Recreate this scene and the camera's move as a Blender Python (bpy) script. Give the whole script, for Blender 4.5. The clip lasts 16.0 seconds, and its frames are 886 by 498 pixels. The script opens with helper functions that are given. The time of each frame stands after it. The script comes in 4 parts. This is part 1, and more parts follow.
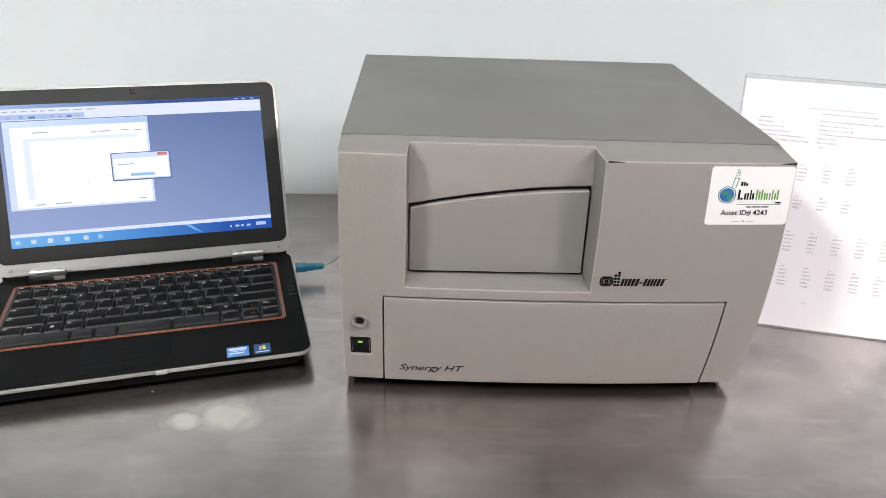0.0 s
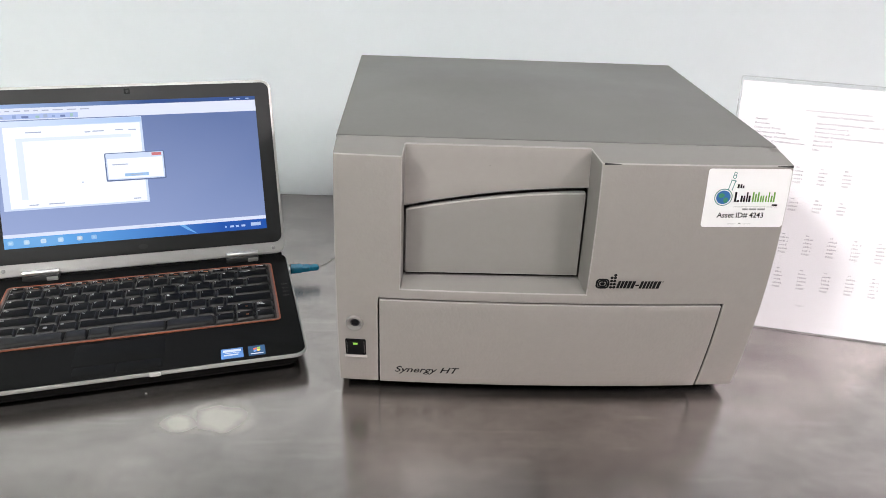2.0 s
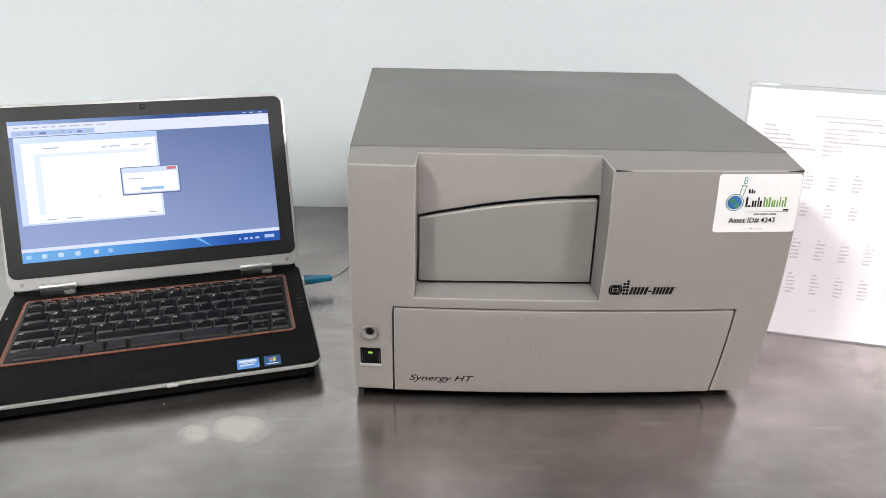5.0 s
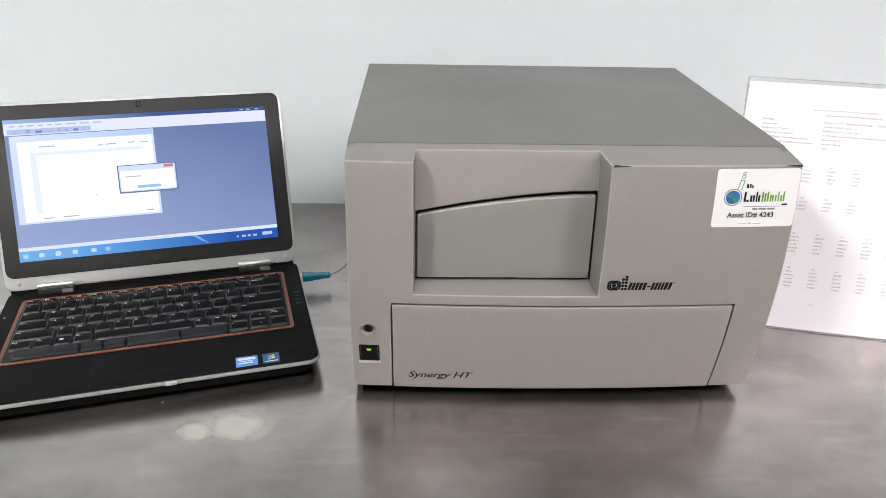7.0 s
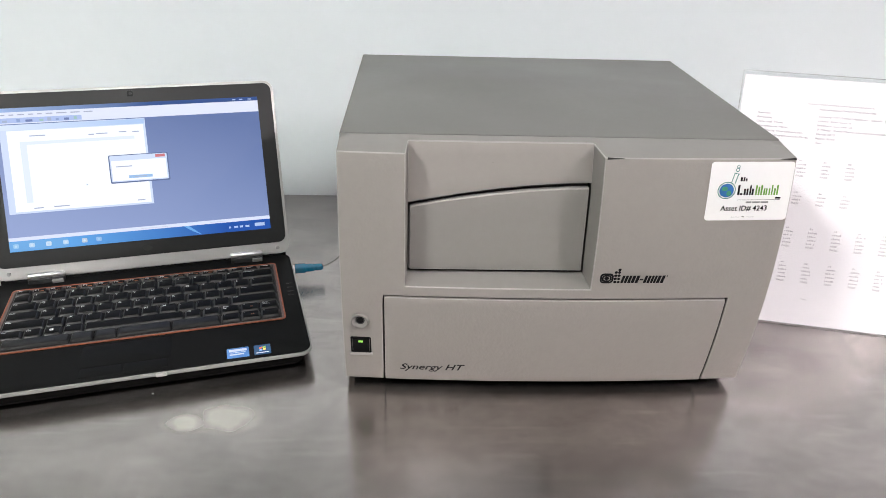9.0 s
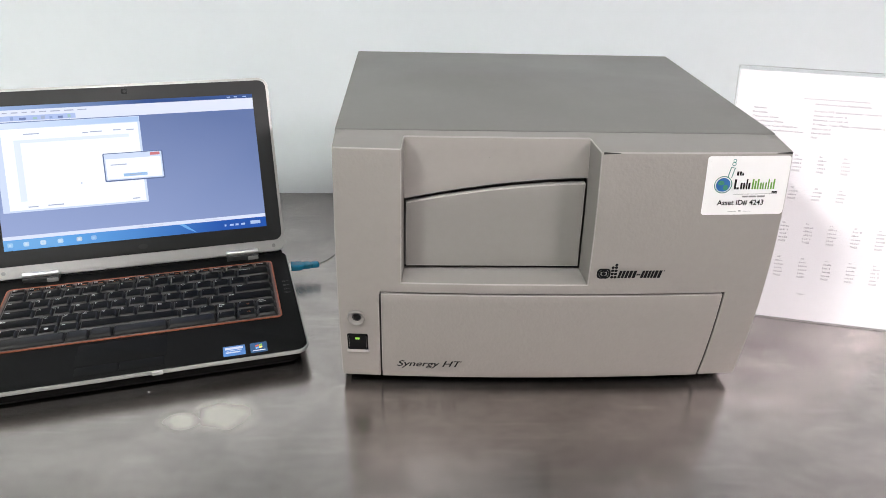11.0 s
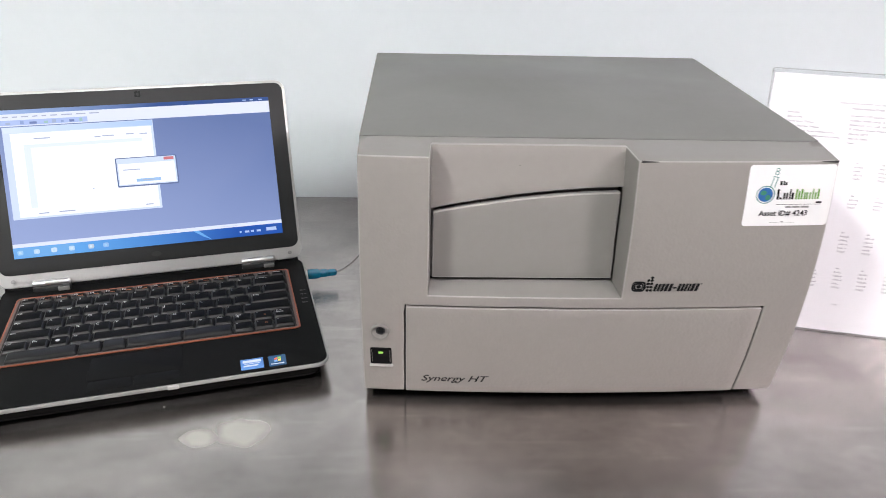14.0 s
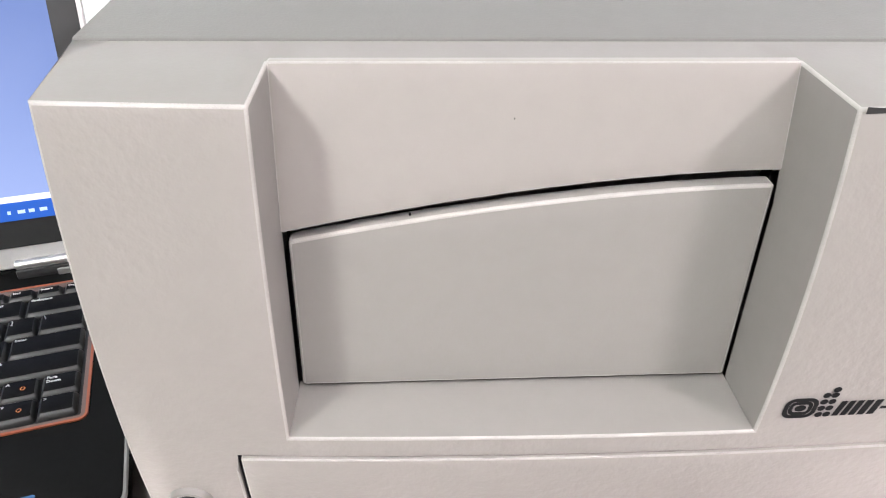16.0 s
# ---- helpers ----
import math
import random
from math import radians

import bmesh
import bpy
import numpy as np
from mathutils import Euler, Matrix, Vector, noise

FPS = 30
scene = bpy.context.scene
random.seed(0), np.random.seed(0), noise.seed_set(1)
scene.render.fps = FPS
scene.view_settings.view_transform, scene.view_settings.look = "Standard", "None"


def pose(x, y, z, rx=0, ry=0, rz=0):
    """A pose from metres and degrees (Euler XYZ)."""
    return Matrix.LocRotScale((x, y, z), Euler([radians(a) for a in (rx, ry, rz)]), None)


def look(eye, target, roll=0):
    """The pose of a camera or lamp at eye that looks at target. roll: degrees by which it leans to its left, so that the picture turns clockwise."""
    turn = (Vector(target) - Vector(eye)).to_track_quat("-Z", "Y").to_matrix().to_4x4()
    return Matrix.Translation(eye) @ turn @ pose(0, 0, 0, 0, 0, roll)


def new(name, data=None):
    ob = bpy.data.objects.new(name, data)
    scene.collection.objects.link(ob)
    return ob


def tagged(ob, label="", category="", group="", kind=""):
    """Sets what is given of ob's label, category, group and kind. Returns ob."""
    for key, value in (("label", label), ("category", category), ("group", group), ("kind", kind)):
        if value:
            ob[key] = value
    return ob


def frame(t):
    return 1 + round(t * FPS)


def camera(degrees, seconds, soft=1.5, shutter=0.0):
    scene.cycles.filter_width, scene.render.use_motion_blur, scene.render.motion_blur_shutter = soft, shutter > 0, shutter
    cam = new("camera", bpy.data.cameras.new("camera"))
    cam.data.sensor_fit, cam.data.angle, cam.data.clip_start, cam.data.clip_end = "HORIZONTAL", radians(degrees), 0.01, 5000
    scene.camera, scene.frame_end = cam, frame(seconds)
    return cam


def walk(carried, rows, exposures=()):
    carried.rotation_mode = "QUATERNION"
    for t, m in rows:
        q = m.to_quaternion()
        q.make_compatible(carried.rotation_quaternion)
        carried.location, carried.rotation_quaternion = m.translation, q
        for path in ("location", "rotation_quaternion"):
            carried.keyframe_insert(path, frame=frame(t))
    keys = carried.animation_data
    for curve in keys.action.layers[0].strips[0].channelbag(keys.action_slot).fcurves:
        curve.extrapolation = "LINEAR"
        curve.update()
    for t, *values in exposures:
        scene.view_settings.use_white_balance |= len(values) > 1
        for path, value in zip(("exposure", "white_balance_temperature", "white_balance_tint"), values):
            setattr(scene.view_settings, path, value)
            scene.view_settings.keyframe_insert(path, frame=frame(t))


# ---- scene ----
cam = camera(62.3, 16.0, soft=0.65, shutter=0.3)
PATH = [
    (0, (0.064, -0.577, 0.444), (0.142, 1.206, -0.459), 2.3),
    (0.5, (0.063, -0.578, 0.444), (0.145, 1.205, -0.458), 2.4),
    (1, (0.065, -0.577, 0.444), (0.15, 1.207, -0.455), 2.4),
    (1.5, (0.064, -0.575, 0.443), (0.155, 1.210, -0.456), 2.5),
    (2, (0.064, -0.574, 0.444), (0.154, 1.209, -0.458), 2.6),
    (2.5, (0.064, -0.574, 0.444), (0.156, 1.21, -0.456), 2.9),
    (3, (0.065, -0.572, 0.444), (0.166, 1.21, -0.458), 3.2),
    (3.5, (0.064, -0.572, 0.442), (0.171, 1.212, -0.455), 3.1),
    (4, (0.062, -0.576, 0.444), (0.157, 1.214, -0.444), 2.3),
    (4.2, (0.061, -0.580, 0.443), (0.143, 1.218, -0.429), 2.1),
    (6.5, (0.059, -0.581, 0.445), (0.122, 1.215, -0.432), 1.3),
    (7, (0.060, -0.579, 0.444), (0.13, 1.213, -0.44), 1.3),
    (7.5, (0.063, -0.580, 0.444), (0.134, 1.212, -0.441), 1.4),
    (8, (0.064, -0.58, 0.443), (0.14, 1.21, -0.444), 1.5),
    (8.5, (0.063, -0.579, 0.443), (0.145, 1.21, -0.447), 1.7),
    (9, (0.063, -0.577, 0.441), (0.145, 1.208, -0.458), 1.8),
    (11.5, (0.063, -0.576, 0.438), (0.156, 1.206, -0.465), 1.6),
    (12, (0.064, -0.573, 0.440), (0.153, 1.206, -0.468), 1.5),
    (12.5, (0.063, -0.572, 0.44), (0.148, 1.208, -0.467), 1.4),
    (13, (0.064, -0.572, 0.44), (0.143, 1.21, -0.465), 1.4),
    (13.5, (0.063, -0.57, 0.44), (0.141, 1.212, -0.466), 1.5),
    (14, (0.044, -0.548, 0.436), (0.125, 1.233, -0.47), 1.6),
    (14.2, (0.025, -0.518, 0.428), (0.125, 1.260, -0.484), 1.4),
    (14.5, (0.007, -0.449, 0.402), (0.128, 1.322, -0.518), 0.1),
    (14.8, (0.03, -0.367, 0.358), (0.147, 1.399, -0.573), -0.4),
    (15, (0.055, -0.303, 0.344), (0.168, 1.45, -0.612), -0.0),
    (15.2, (0.074, -0.254, 0.338), (0.173, 1.484, -0.647), 0.1),
    (15.5, (0.086, -0.204, 0.326), (0.173, 1.481, -0.748), 0.7),
    (16, (0.095, -0.191, 0.323), (0.214, 1.439, -0.83), 1.5),
]
walk(cam, [(t, look(eye, target, roll)) for t, eye, target, roll in PATH],
     exposures=[(0, 0.0, 6500, 10), (13.5, 0.0, 6500, 10), (14.0, 0.08, 6410, 12), (14.5, 0.30, 6360, 13), (15.0, 0.56, 6360, 13),
                (15.5, 0.74, 6400, 13), (16.0, 0.76, 6430, 13)])

# ---------------------------------------------------------------- world and lamps
world = bpy.data.worlds.new("world")
scene.world = world
world.use_nodes = True
world.node_tree.nodes["Background"].inputs[0].default_value = (0.8, 0.85, 0.9, 1)
world.node_tree.nodes["Background"].inputs[1].default_value = 0.05
LAMP = 116.0            # strength of the fluorescent ceiling diffusers


# ---------------------------------------------------------------- helpers
def empty(name, m=None):
    ob = new(name)
    ob.empty_display_size = 0.05
    if m is not None:
        ob.matrix_world = m
    return ob


def finish(bm, smooth=True, angle=32):
    me = bpy.data.meshes.new("mesh")
    bmesh.ops.recalc_face_normals(bm, faces=bm.faces)
    bm.to_mesh(me)
    bm.free()
    if smooth:
        me.polygons.foreach_set("use_smooth", [True] * len(me.polygons))
        me.set_sharp_from_angle(angle=radians(angle))
    return me


def part(name, bm, material, parent=None, label="", m=None, smooth=True):
    """One mesh object, under a thing or a part; bm is a bmesh or ready mesh data."""
    me = finish(bm, smooth) if isinstance(bm, bmesh.types.BMesh) else bm
    if material is not None and not me.materials:
        me.materials.append(material)
    ob = new(name, me)
    if m is not None:
        ob.matrix_basis = m
    if parent is not None:
        ob.parent = parent
    if label:
        tagged(ob, label)
    return ob


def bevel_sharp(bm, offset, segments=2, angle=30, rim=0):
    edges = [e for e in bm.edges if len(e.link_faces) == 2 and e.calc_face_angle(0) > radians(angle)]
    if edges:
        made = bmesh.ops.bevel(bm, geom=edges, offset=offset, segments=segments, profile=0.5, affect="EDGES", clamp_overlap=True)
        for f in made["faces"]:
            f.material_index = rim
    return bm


def add_box(bm, x0, x1, y0, y1, z0, z1):
    v = [bm.verts.new(p) for p in ((x0, y0, z0), (x1, y0, z0), (x1, y1, z0), (x0, y1, z0), (x0, y0, z1), (x1, y0, z1), (x1, y1, z1), (x0, y1, z1))]
    for f in ((3, 2, 1, 0), (4, 5, 6, 7), (0, 1, 5, 4), (1, 2, 6, 5), (2, 3, 7, 6), (3, 0, 4, 7)):
        bm.faces.new([v[i] for i in f])
    return v


def box(x0, x1, y0, y1, z0, z1, bev=0.0, segments=2):
    bm = bmesh.new()
    add_box(bm, x0, x1, y0, y1, z0, z1)
    if bev:
        bmesh.ops.bevel(bm, geom=list(bm.edges), offset=bev, segments=segments, profile=0.5, affect="EDGES")
    return bm


def round_rect(x0, x1, y0, y1, r, n=6):
    pts = []
    for cx, cy, a0 in ((x1 - r, y1 - r, 0), (x0 + r, y1 - r, 90), (x0 + r, y0 + r, 180), (x1 - r, y0 + r, 270)):
        for i in range(n + 1):
            a = radians(a0 + 90 * i / n)
            pts.append((cx + r * math.cos(a), cy + r * math.sin(a)))
    return pts


def add_loft(bm, loops, caps=True):
    """Skin between closed loops of equal length; each loop a list of 3D points."""
    rings = [[bm.verts.new(p) for p in loop] for loop in loops]
    n = len(rings[0])
    for a, b in zip(rings, rings[1:]):
        for i in range(n):
            bm.faces.new((a[i], a[(i + 1) % n], b[(i + 1) % n], b[i]))
    if caps:
        bm.faces.new(rings[0][::-1])
        bm.faces.new(rings[-1])
    return bm


def slab(x0, x1, y0, y1, z0, z1, r, bev=0.001, n=6):
    """A plate with rounded corners and softened rims."""
    loops = []
    for inset, z in ((bev, z0), (0, z0 + bev), (0, z1 - bev), (bev * 0.35, z1 - bev * 0.3), (bev, z1)):
        loops.append([(x, y, z) for x, y in round_rect(x0 + inset, x1 - inset, y0 + inset, y1 - inset, max(r - inset, 1e-4), n)])
    return add_loft(bmesh.new(), loops)


def lathe(profile, n=32, m=None):
    """Turn (radius, height) pairs round z."""
    bm = bmesh.new()
    add_loft(bm, [[(max(r, 1e-5) * math.cos(2 * math.pi * i / n), max(r, 1e-5) * math.sin(2 * math.pi * i / n), h) for i in range(n)] for r, h in profile])
    if m is not None:
        bmesh.ops.transform(bm, matrix=m, verts=bm.verts)
    return bm


def writing(body, size, shear=0.0, bold=0.0, resolution=3):
    """Flat triangles of words in the built-in font: vertices and faces, baseline at 0,0, growing to the right."""
    cu = bpy.data.curves.new("words", "FONT")
    cu.body, cu.size, cu.shear, cu.offset, cu.resolution_u = body, size, shear, bold, resolution
    ob = bpy.data.objects.new("words", cu)
    scene.collection.objects.link(ob)
    me = bpy.data.meshes.new_from_object(ob.evaluated_get(bpy.context.evaluated_depsgraph_get()))
    verts = [tuple(v.co) for v in me.vertices]
    faces = [tuple(p.vertices) for p in me.polygons]
    bpy.data.objects.remove(ob)
    bpy.data.curves.remove(cu)
    bpy.data.meshes.remove(me)
    return verts, faces


def add_flat(bm, verts, faces, place):
    """Lay flat shapes (a, b) onto a surface by place(a, b) -> point."""
    vs = [bm.verts.new(place(v[0], v[1])) for v in verts]
    for f in faces:
        try:
            bm.faces.new([vs[i] for i in f])
        except ValueError:
            pass


def quad(a0, a1, b0, b1):
    return [(a0, b0), (a1, b0), (a1, b1), (a0, b1)], [(0, 1, 2, 3)]


def disc(ca, cb, ra, rb, n=20):
    return [(ca + ra * math.cos(2 * math.pi * i / n), cb + rb * math.sin(2 * math.pi * i / n)) for i in range(n)], [tuple(range(n))]


def ring(ca, cb, r0, r1, n=24):
    v = [(ca + r * math.cos(2 * math.pi * i / n), cb + r * math.sin(2 * math.pi * i / n)) for r in (r0, r1) for i in range(n)]
    return v, [(i, (i + 1) % n, n + (i + 1) % n, n + i) for i in range(n)]


def tube(points, radius, n=8):
    """A round cord along points."""
    cu = bpy.data.curves.new("cord", "CURVE")
    cu.dimensions, cu.bevel_depth, cu.bevel_resolution, cu.resolution_u = "3D", radius, 3, 8
    sp = cu.splines.new("BEZIER")
    sp.bezier_points.add(len(points) - 1)
    for bp, p in zip(sp.bezier_points, points):
        bp.co, bp.handle_left_type, bp.handle_right_type = p, "AUTO", "AUTO"
    ob = bpy.data.objects.new("cord", cu)
    scene.collection.objects.link(ob)
    me = bpy.data.meshes.new_from_object(ob.evaluated_get(bpy.context.evaluated_depsgraph_get()))
    bpy.data.objects.remove(ob)
    bpy.data.curves.remove(cu)
    me.materials.clear()
    return me


# ---------------------------------------------------------------- materials
def mat(name, color, rough=0.5, metal=0.0, vary=0.06, scale=6.0, grain=0.0, grain_scale=900.0, rough_vary=0.08, stretch=(1, 1, 1), coat=0.0, emit=None, strength=0.0, spec=0.5, distance=0.0004):
    m = bpy.data.materials.new(name)
    m.use_nodes = True
    nt = m.node_tree
    b = nt.nodes["Principled BSDF"]
    b.inputs["Roughness"].default_value, b.inputs["Metallic"].default_value = rough, metal
    b.inputs["Specular IOR Level"].default_value = spec
    b.inputs["Coat Weight"].default_value, b.inputs["Coat Roughness"].default_value = coat, 0.2
    b.inputs["Base Color"].default_value = (*color, 1)
    if emit:
        b.inputs["Emission Color"].default_value, b.inputs["Emission Strength"].default_value = (*emit, 1), strength
    if vary or grain:
        tc = nt.nodes.new("ShaderNodeTexCoord")
        mp = nt.nodes.new("ShaderNodeMapping")
        mp.inputs["Scale"].default_value = stretch
        nt.links.new(tc.outputs["Object"], mp.inputs[0])
    if vary:
        big, fine = nt.nodes.new("ShaderNodeTexNoise"), nt.nodes.new("ShaderNodeTexNoise")
        big.inputs["Scale"].default_value, fine.inputs["Scale"].default_value = scale, scale * 23
        big.inputs["Detail"].default_value = 5
        mix = nt.nodes.new("ShaderNodeMath")
        mix.operation = "ADD"
        nt.links.new(big.outputs[0], mix.inputs[0])
        nt.links.new(fine.outputs[0], mix.inputs[1])
        nt.links.new(mp.outputs[0], big.inputs["Vector"])
        nt.links.new(mp.outputs[0], fine.inputs["Vector"])
        ramp = nt.nodes.new("ShaderNodeMapRange")
        ramp.inputs["From Min"].default_value, ramp.inputs["From Max"].default_value = 0.6, 1.4
        ramp.inputs["To Min"].default_value, ramp.inputs["To Max"].default_value = 1 - vary, 1 + vary
        nt.links.new(mix.outputs[0], ramp.inputs[0])
        mul = nt.nodes.new("ShaderNodeVectorMath")
        mul.operation = "SCALE"
        mul.inputs[0].default_value = color
        nt.links.new(ramp.outputs[0], mul.inputs["Scale"])
        nt.links.new(mul.outputs[0], b.inputs["Base Color"])
        rr = nt.nodes.new("ShaderNodeMapRange")
        rr.inputs["From Min"].default_value, rr.inputs["From Max"].default_value = 0.3, 0.7
        rr.inputs["To Min"].default_value, rr.inputs["To Max"].default_value = max(rough - rough_vary, 0.29 if rough >= 0.29 else 0.02), min(rough + rough_vary, 1 if rough >= 0.29 else 0.26)
        nt.links.new(big.outputs[0], rr.inputs[0])
        nt.links.new(rr.outputs[0], b.inputs["Roughness"])
    if grain:
        gn = nt.nodes.new("ShaderNodeTexNoise")
        gn.inputs["Scale"].default_value, gn.inputs["Detail"].default_value = grain_scale, 2
        bu = nt.nodes.new("ShaderNodeBump")
        bu.inputs["Strength"].default_value, bu.inputs["Distance"].default_value = grain, distance
        nt.links.new(mp.outputs[0], gn.inputs["Vector"])
        nt.links.new(gn.outputs[0], bu.inputs["Height"])
        nt.links.new(bu.outputs[0], b.inputs["Normal"])
    return m


BEIGE = mat("textured_beige_paint", (0.288, 0.267, 0.2505), 0.46, coat=0.04, vary=0.03, grain=0.26, grain_scale=330, distance=0.0013)
# edge highlights painted in as a paler tone; the patchiness is wear
RIM = mat("highlit_worn_beige_rim", (0.372, 0.354, 0.335), 0.38, coat=0.2, vary=0.16, scale=110)
DOOR_PAINT = mat("tray_door_paint", (0.256, 0.2425, 0.228), 0.38, coat=0.25, vary=0.03, grain=0.12, grain_scale=600)
BEIGE_SMOOTH = mat("darker_smooth_beige", (0.215, 0.204, 0.192), 0.40, coat=0.10, vary=0.03, grain=0.08, grain_scale=700)
PANEL_PAINT = mat("pale_beige_panel_paint", (0.300, 0.278, 0.261), 0.37, coat=0.14, vary=0.03, grain=0.06, grain_scale=700)
GREY_COVER = mat("grey_powder_coat", (0.156, 0.153, 0.145), 0.5, vary=0.03, grain=0.25, grain_scale=900)
DARK = mat("dark_cavity", (0.022, 0.0215, 0.021), 0.7, vary=0.0)
CARRIER = mat("black_anodised_carrier", (0.02, 0.02, 0.021), 0.4, vary=0.1, scale=40)
RUBBER = mat("black_rubber", (0.02, 0.02, 0.02), 0.8, vary=0.1)
SWITCH = mat("black_switch_plastic", (0.006, 0.006, 0.0066), 0.55, spec=0.06, vary=0.1)
LED = mat("green_led", (0.1, 0.4, 0.05), 0.4, vary=0, emit=(0.45, 0.62, 0.10), strength=0.6)
INK = mat("black_ink", (0.008, 0.008, 0.009), 0.6, vary=0, spec=0.1)
LABEL = mat("white_label_film", (0.86, 0.85, 0.845), 0.3, vary=0.01)
LABEL_GREEN = mat("green_ink", (0.16, 0.36, 0.06), 0.4, vary=0)
LABEL_BLUE = mat("blue_ink", (0.03, 0.14, 0.38), 0.4, vary=0.25, scale=220)
LABEL_LAND = mat("dark_green_ink", (0.05, 0.24, 0.14), 0.4, vary=0.2, scale=300)
LABEL_TEAL = mat("teal_ink", (0.05, 0.22, 0.20), 0.4, vary=0)
GREY_INK = mat("grey_ink", (0.25, 0.25, 0.25), 0.5, vary=0)
FAINT_INK = mat("faint_grey_ink", (0.09, 0.09, 0.09), 0.5, vary=0)
WALL = mat("white_wall_paint", (0.80, 0.86, 0.882), 0.55, vary=0.012, scale=3, grain=0.05, grain_scale=300)
ROOM = mat("room_paint", (0.30, 0.30, 0.296), 0.7, vary=0.02, scale=2)
FLOOR = mat("floor_vinyl", (0.18, 0.177, 0.173), 0.5, vary=0.08, scale=2)
LEGS = mat("table_leg_steel", (0.5, 0.5, 0.5), 0.35, 1.0, vary=0.05)
DIFFUSER = mat("lamp_diffuser", (0.9, 0.9, 0.9), 0.5, vary=0, emit=(1.0, 0.97, 0.96), strength=LAMP)
DIFFUSER_PINK = mat("lamp_diffuser_warm", (0.9, 0.9, 0.9), 0.5, vary=0, emit=(1.03, 0.95, 0.965), strength=LAMP)
DIFFUSER_COOL = mat("lamp_diffuser_cool", (0.9, 0.9, 0.9), 0.5, vary=0, emit=(0.975, 0.985, 0.95), strength=LAMP)
LAPTOP_BLACK = mat("black_soft_touch", (0.0072, 0.0074, 0.0074), 0.55, spec=0.05, vary=0.12, scale=14, grain=0.1, grain_scale=1500)
LAPTOP_UNDER = mat("black_base_plastic", (0.005, 0.005, 0.005), 0.6, spec=0.08, vary=0.1)
SILVER = mat("satin_silver_alloy", (0.55, 0.54, 0.53), 0.38, 0.35, vary=0.03, scale=20)
EDGE_ALLOY = mat("grey_alloy_edge", (0.36, 0.355, 0.35), 0.36, 0.35, vary=0.05, scale=25, grain=0.04, grain_scale=1500)
BEZEL_BLACK = mat("matt_black_bezel", (0.0215, 0.022, 0.0225), 0.5, spec=0.35, vary=0.06, scale=10, grain=0.08, grain_scale=1800)
CHROME = mat("brushed_hinge_metal", (0.80, 0.79, 0.78), 0.33, 1.0, vary=0.05, scale=40)
HINGE_GREY = mat("dark_grey_hinge_block", (0.028, 0.028, 0.029), 0.45, vary=0.08, scale=40)
HINGE_PALE = mat("grey_hinge_cap", (0.26, 0.255, 0.25), 0.4, 0.3, vary=0.08, scale=40)
KEY = mat("black_keycap", (0.0062, 0.0062, 0.0064), 0.5, spec=0.05, vary=0.15, scale=30, grain=0.08, grain_scale=2500)
# paler, glossier copy of the keycap plastic: light on the skirts painted in
KEY_SKIRT = mat("lit_keycap_skirt", (0.014, 0.014, 0.0144), 0.38, spec=0.36, vary=0.1, scale=30)
BUMPER = mat("grey_bumper", (0.35, 0.345, 0.34), 0.5, vary=0.05)
BEZEL_MARK = mat("worn_bezel_mark", (0.018, 0.018, 0.018), 0.4, vary=0.1, scale=200)
KEY_WELL = mat("keyboard_well", (0.008, 0.008, 0.008), 0.6, vary=0.0)
TRACK_BUTTON = mat("dark_grey_button", (0.014, 0.014, 0.0145), 0.45, spec=0.15, vary=0.08, scale=30)
ORANGE = mat("orange_anodised_trim", (0.29, 0.078, 0.036), 0.42, 0.2, vary=0.08, scale=30)
BROWN = mat("bronze_inner_trim", (0.125, 0.088, 0.078), 0.5, 0.1, vary=0.08, scale=30)
LEGEND = mat("white_legend", (0.48, 0.48, 0.48), 0.5, vary=0)
LEGEND_ORANGE = mat("orange_legend", (0.5, 0.16, 0.05), 0.5, vary=0)
LENS = mat("camera_lens", (0.006, 0.006, 0.007), 0.35, vary=0, spec=0.25)
STICK_BLUE = mat("blue_foil_sticker", (0.10, 0.26, 0.62), 0.25, 0.2, vary=0.25, scale=90)
STICK_LIGHT = mat("pale_foil_sticker", (0.62, 0.72, 0.85), 0.25, 0.2, vary=0.15, scale=120)
STICK_NAVY = mat("navy_foil_sticker", (0.03, 0.09, 0.2), 0.25, 0.1, vary=0.2, scale=90)
FLAG = [mat("flag_" + n, c, 0.3, vary=0) for n, c in (("red", (0.75, 0.1, 0.04)), ("green", (0.2, 0.5, 0.06)), ("blue", (0.08, 0.3, 0.7)), ("yellow", (0.85, 0.6, 0.08)))]
PAPER = mat("white_paper", (0.635, 0.609, 0.63), 0.7, vary=0.012, scale=9)
PRINT = mat("grey_print", (0.31, 0.30, 0.315), 0.7, vary=0.3, scale=300)
CORD = mat("grey_cord", (0.22, 0.22, 0.21), 0.5, vary=0.05)
CRUMB = mat("white_crumb", (0.42, 0.42, 0.40), 0.7, vary=0.1)


def glow(name, color, strength=1.0):
    return mat(name, (0.01, 0.01, 0.012), 0.55, vary=0, emit=color, strength=strength, spec=0.15)


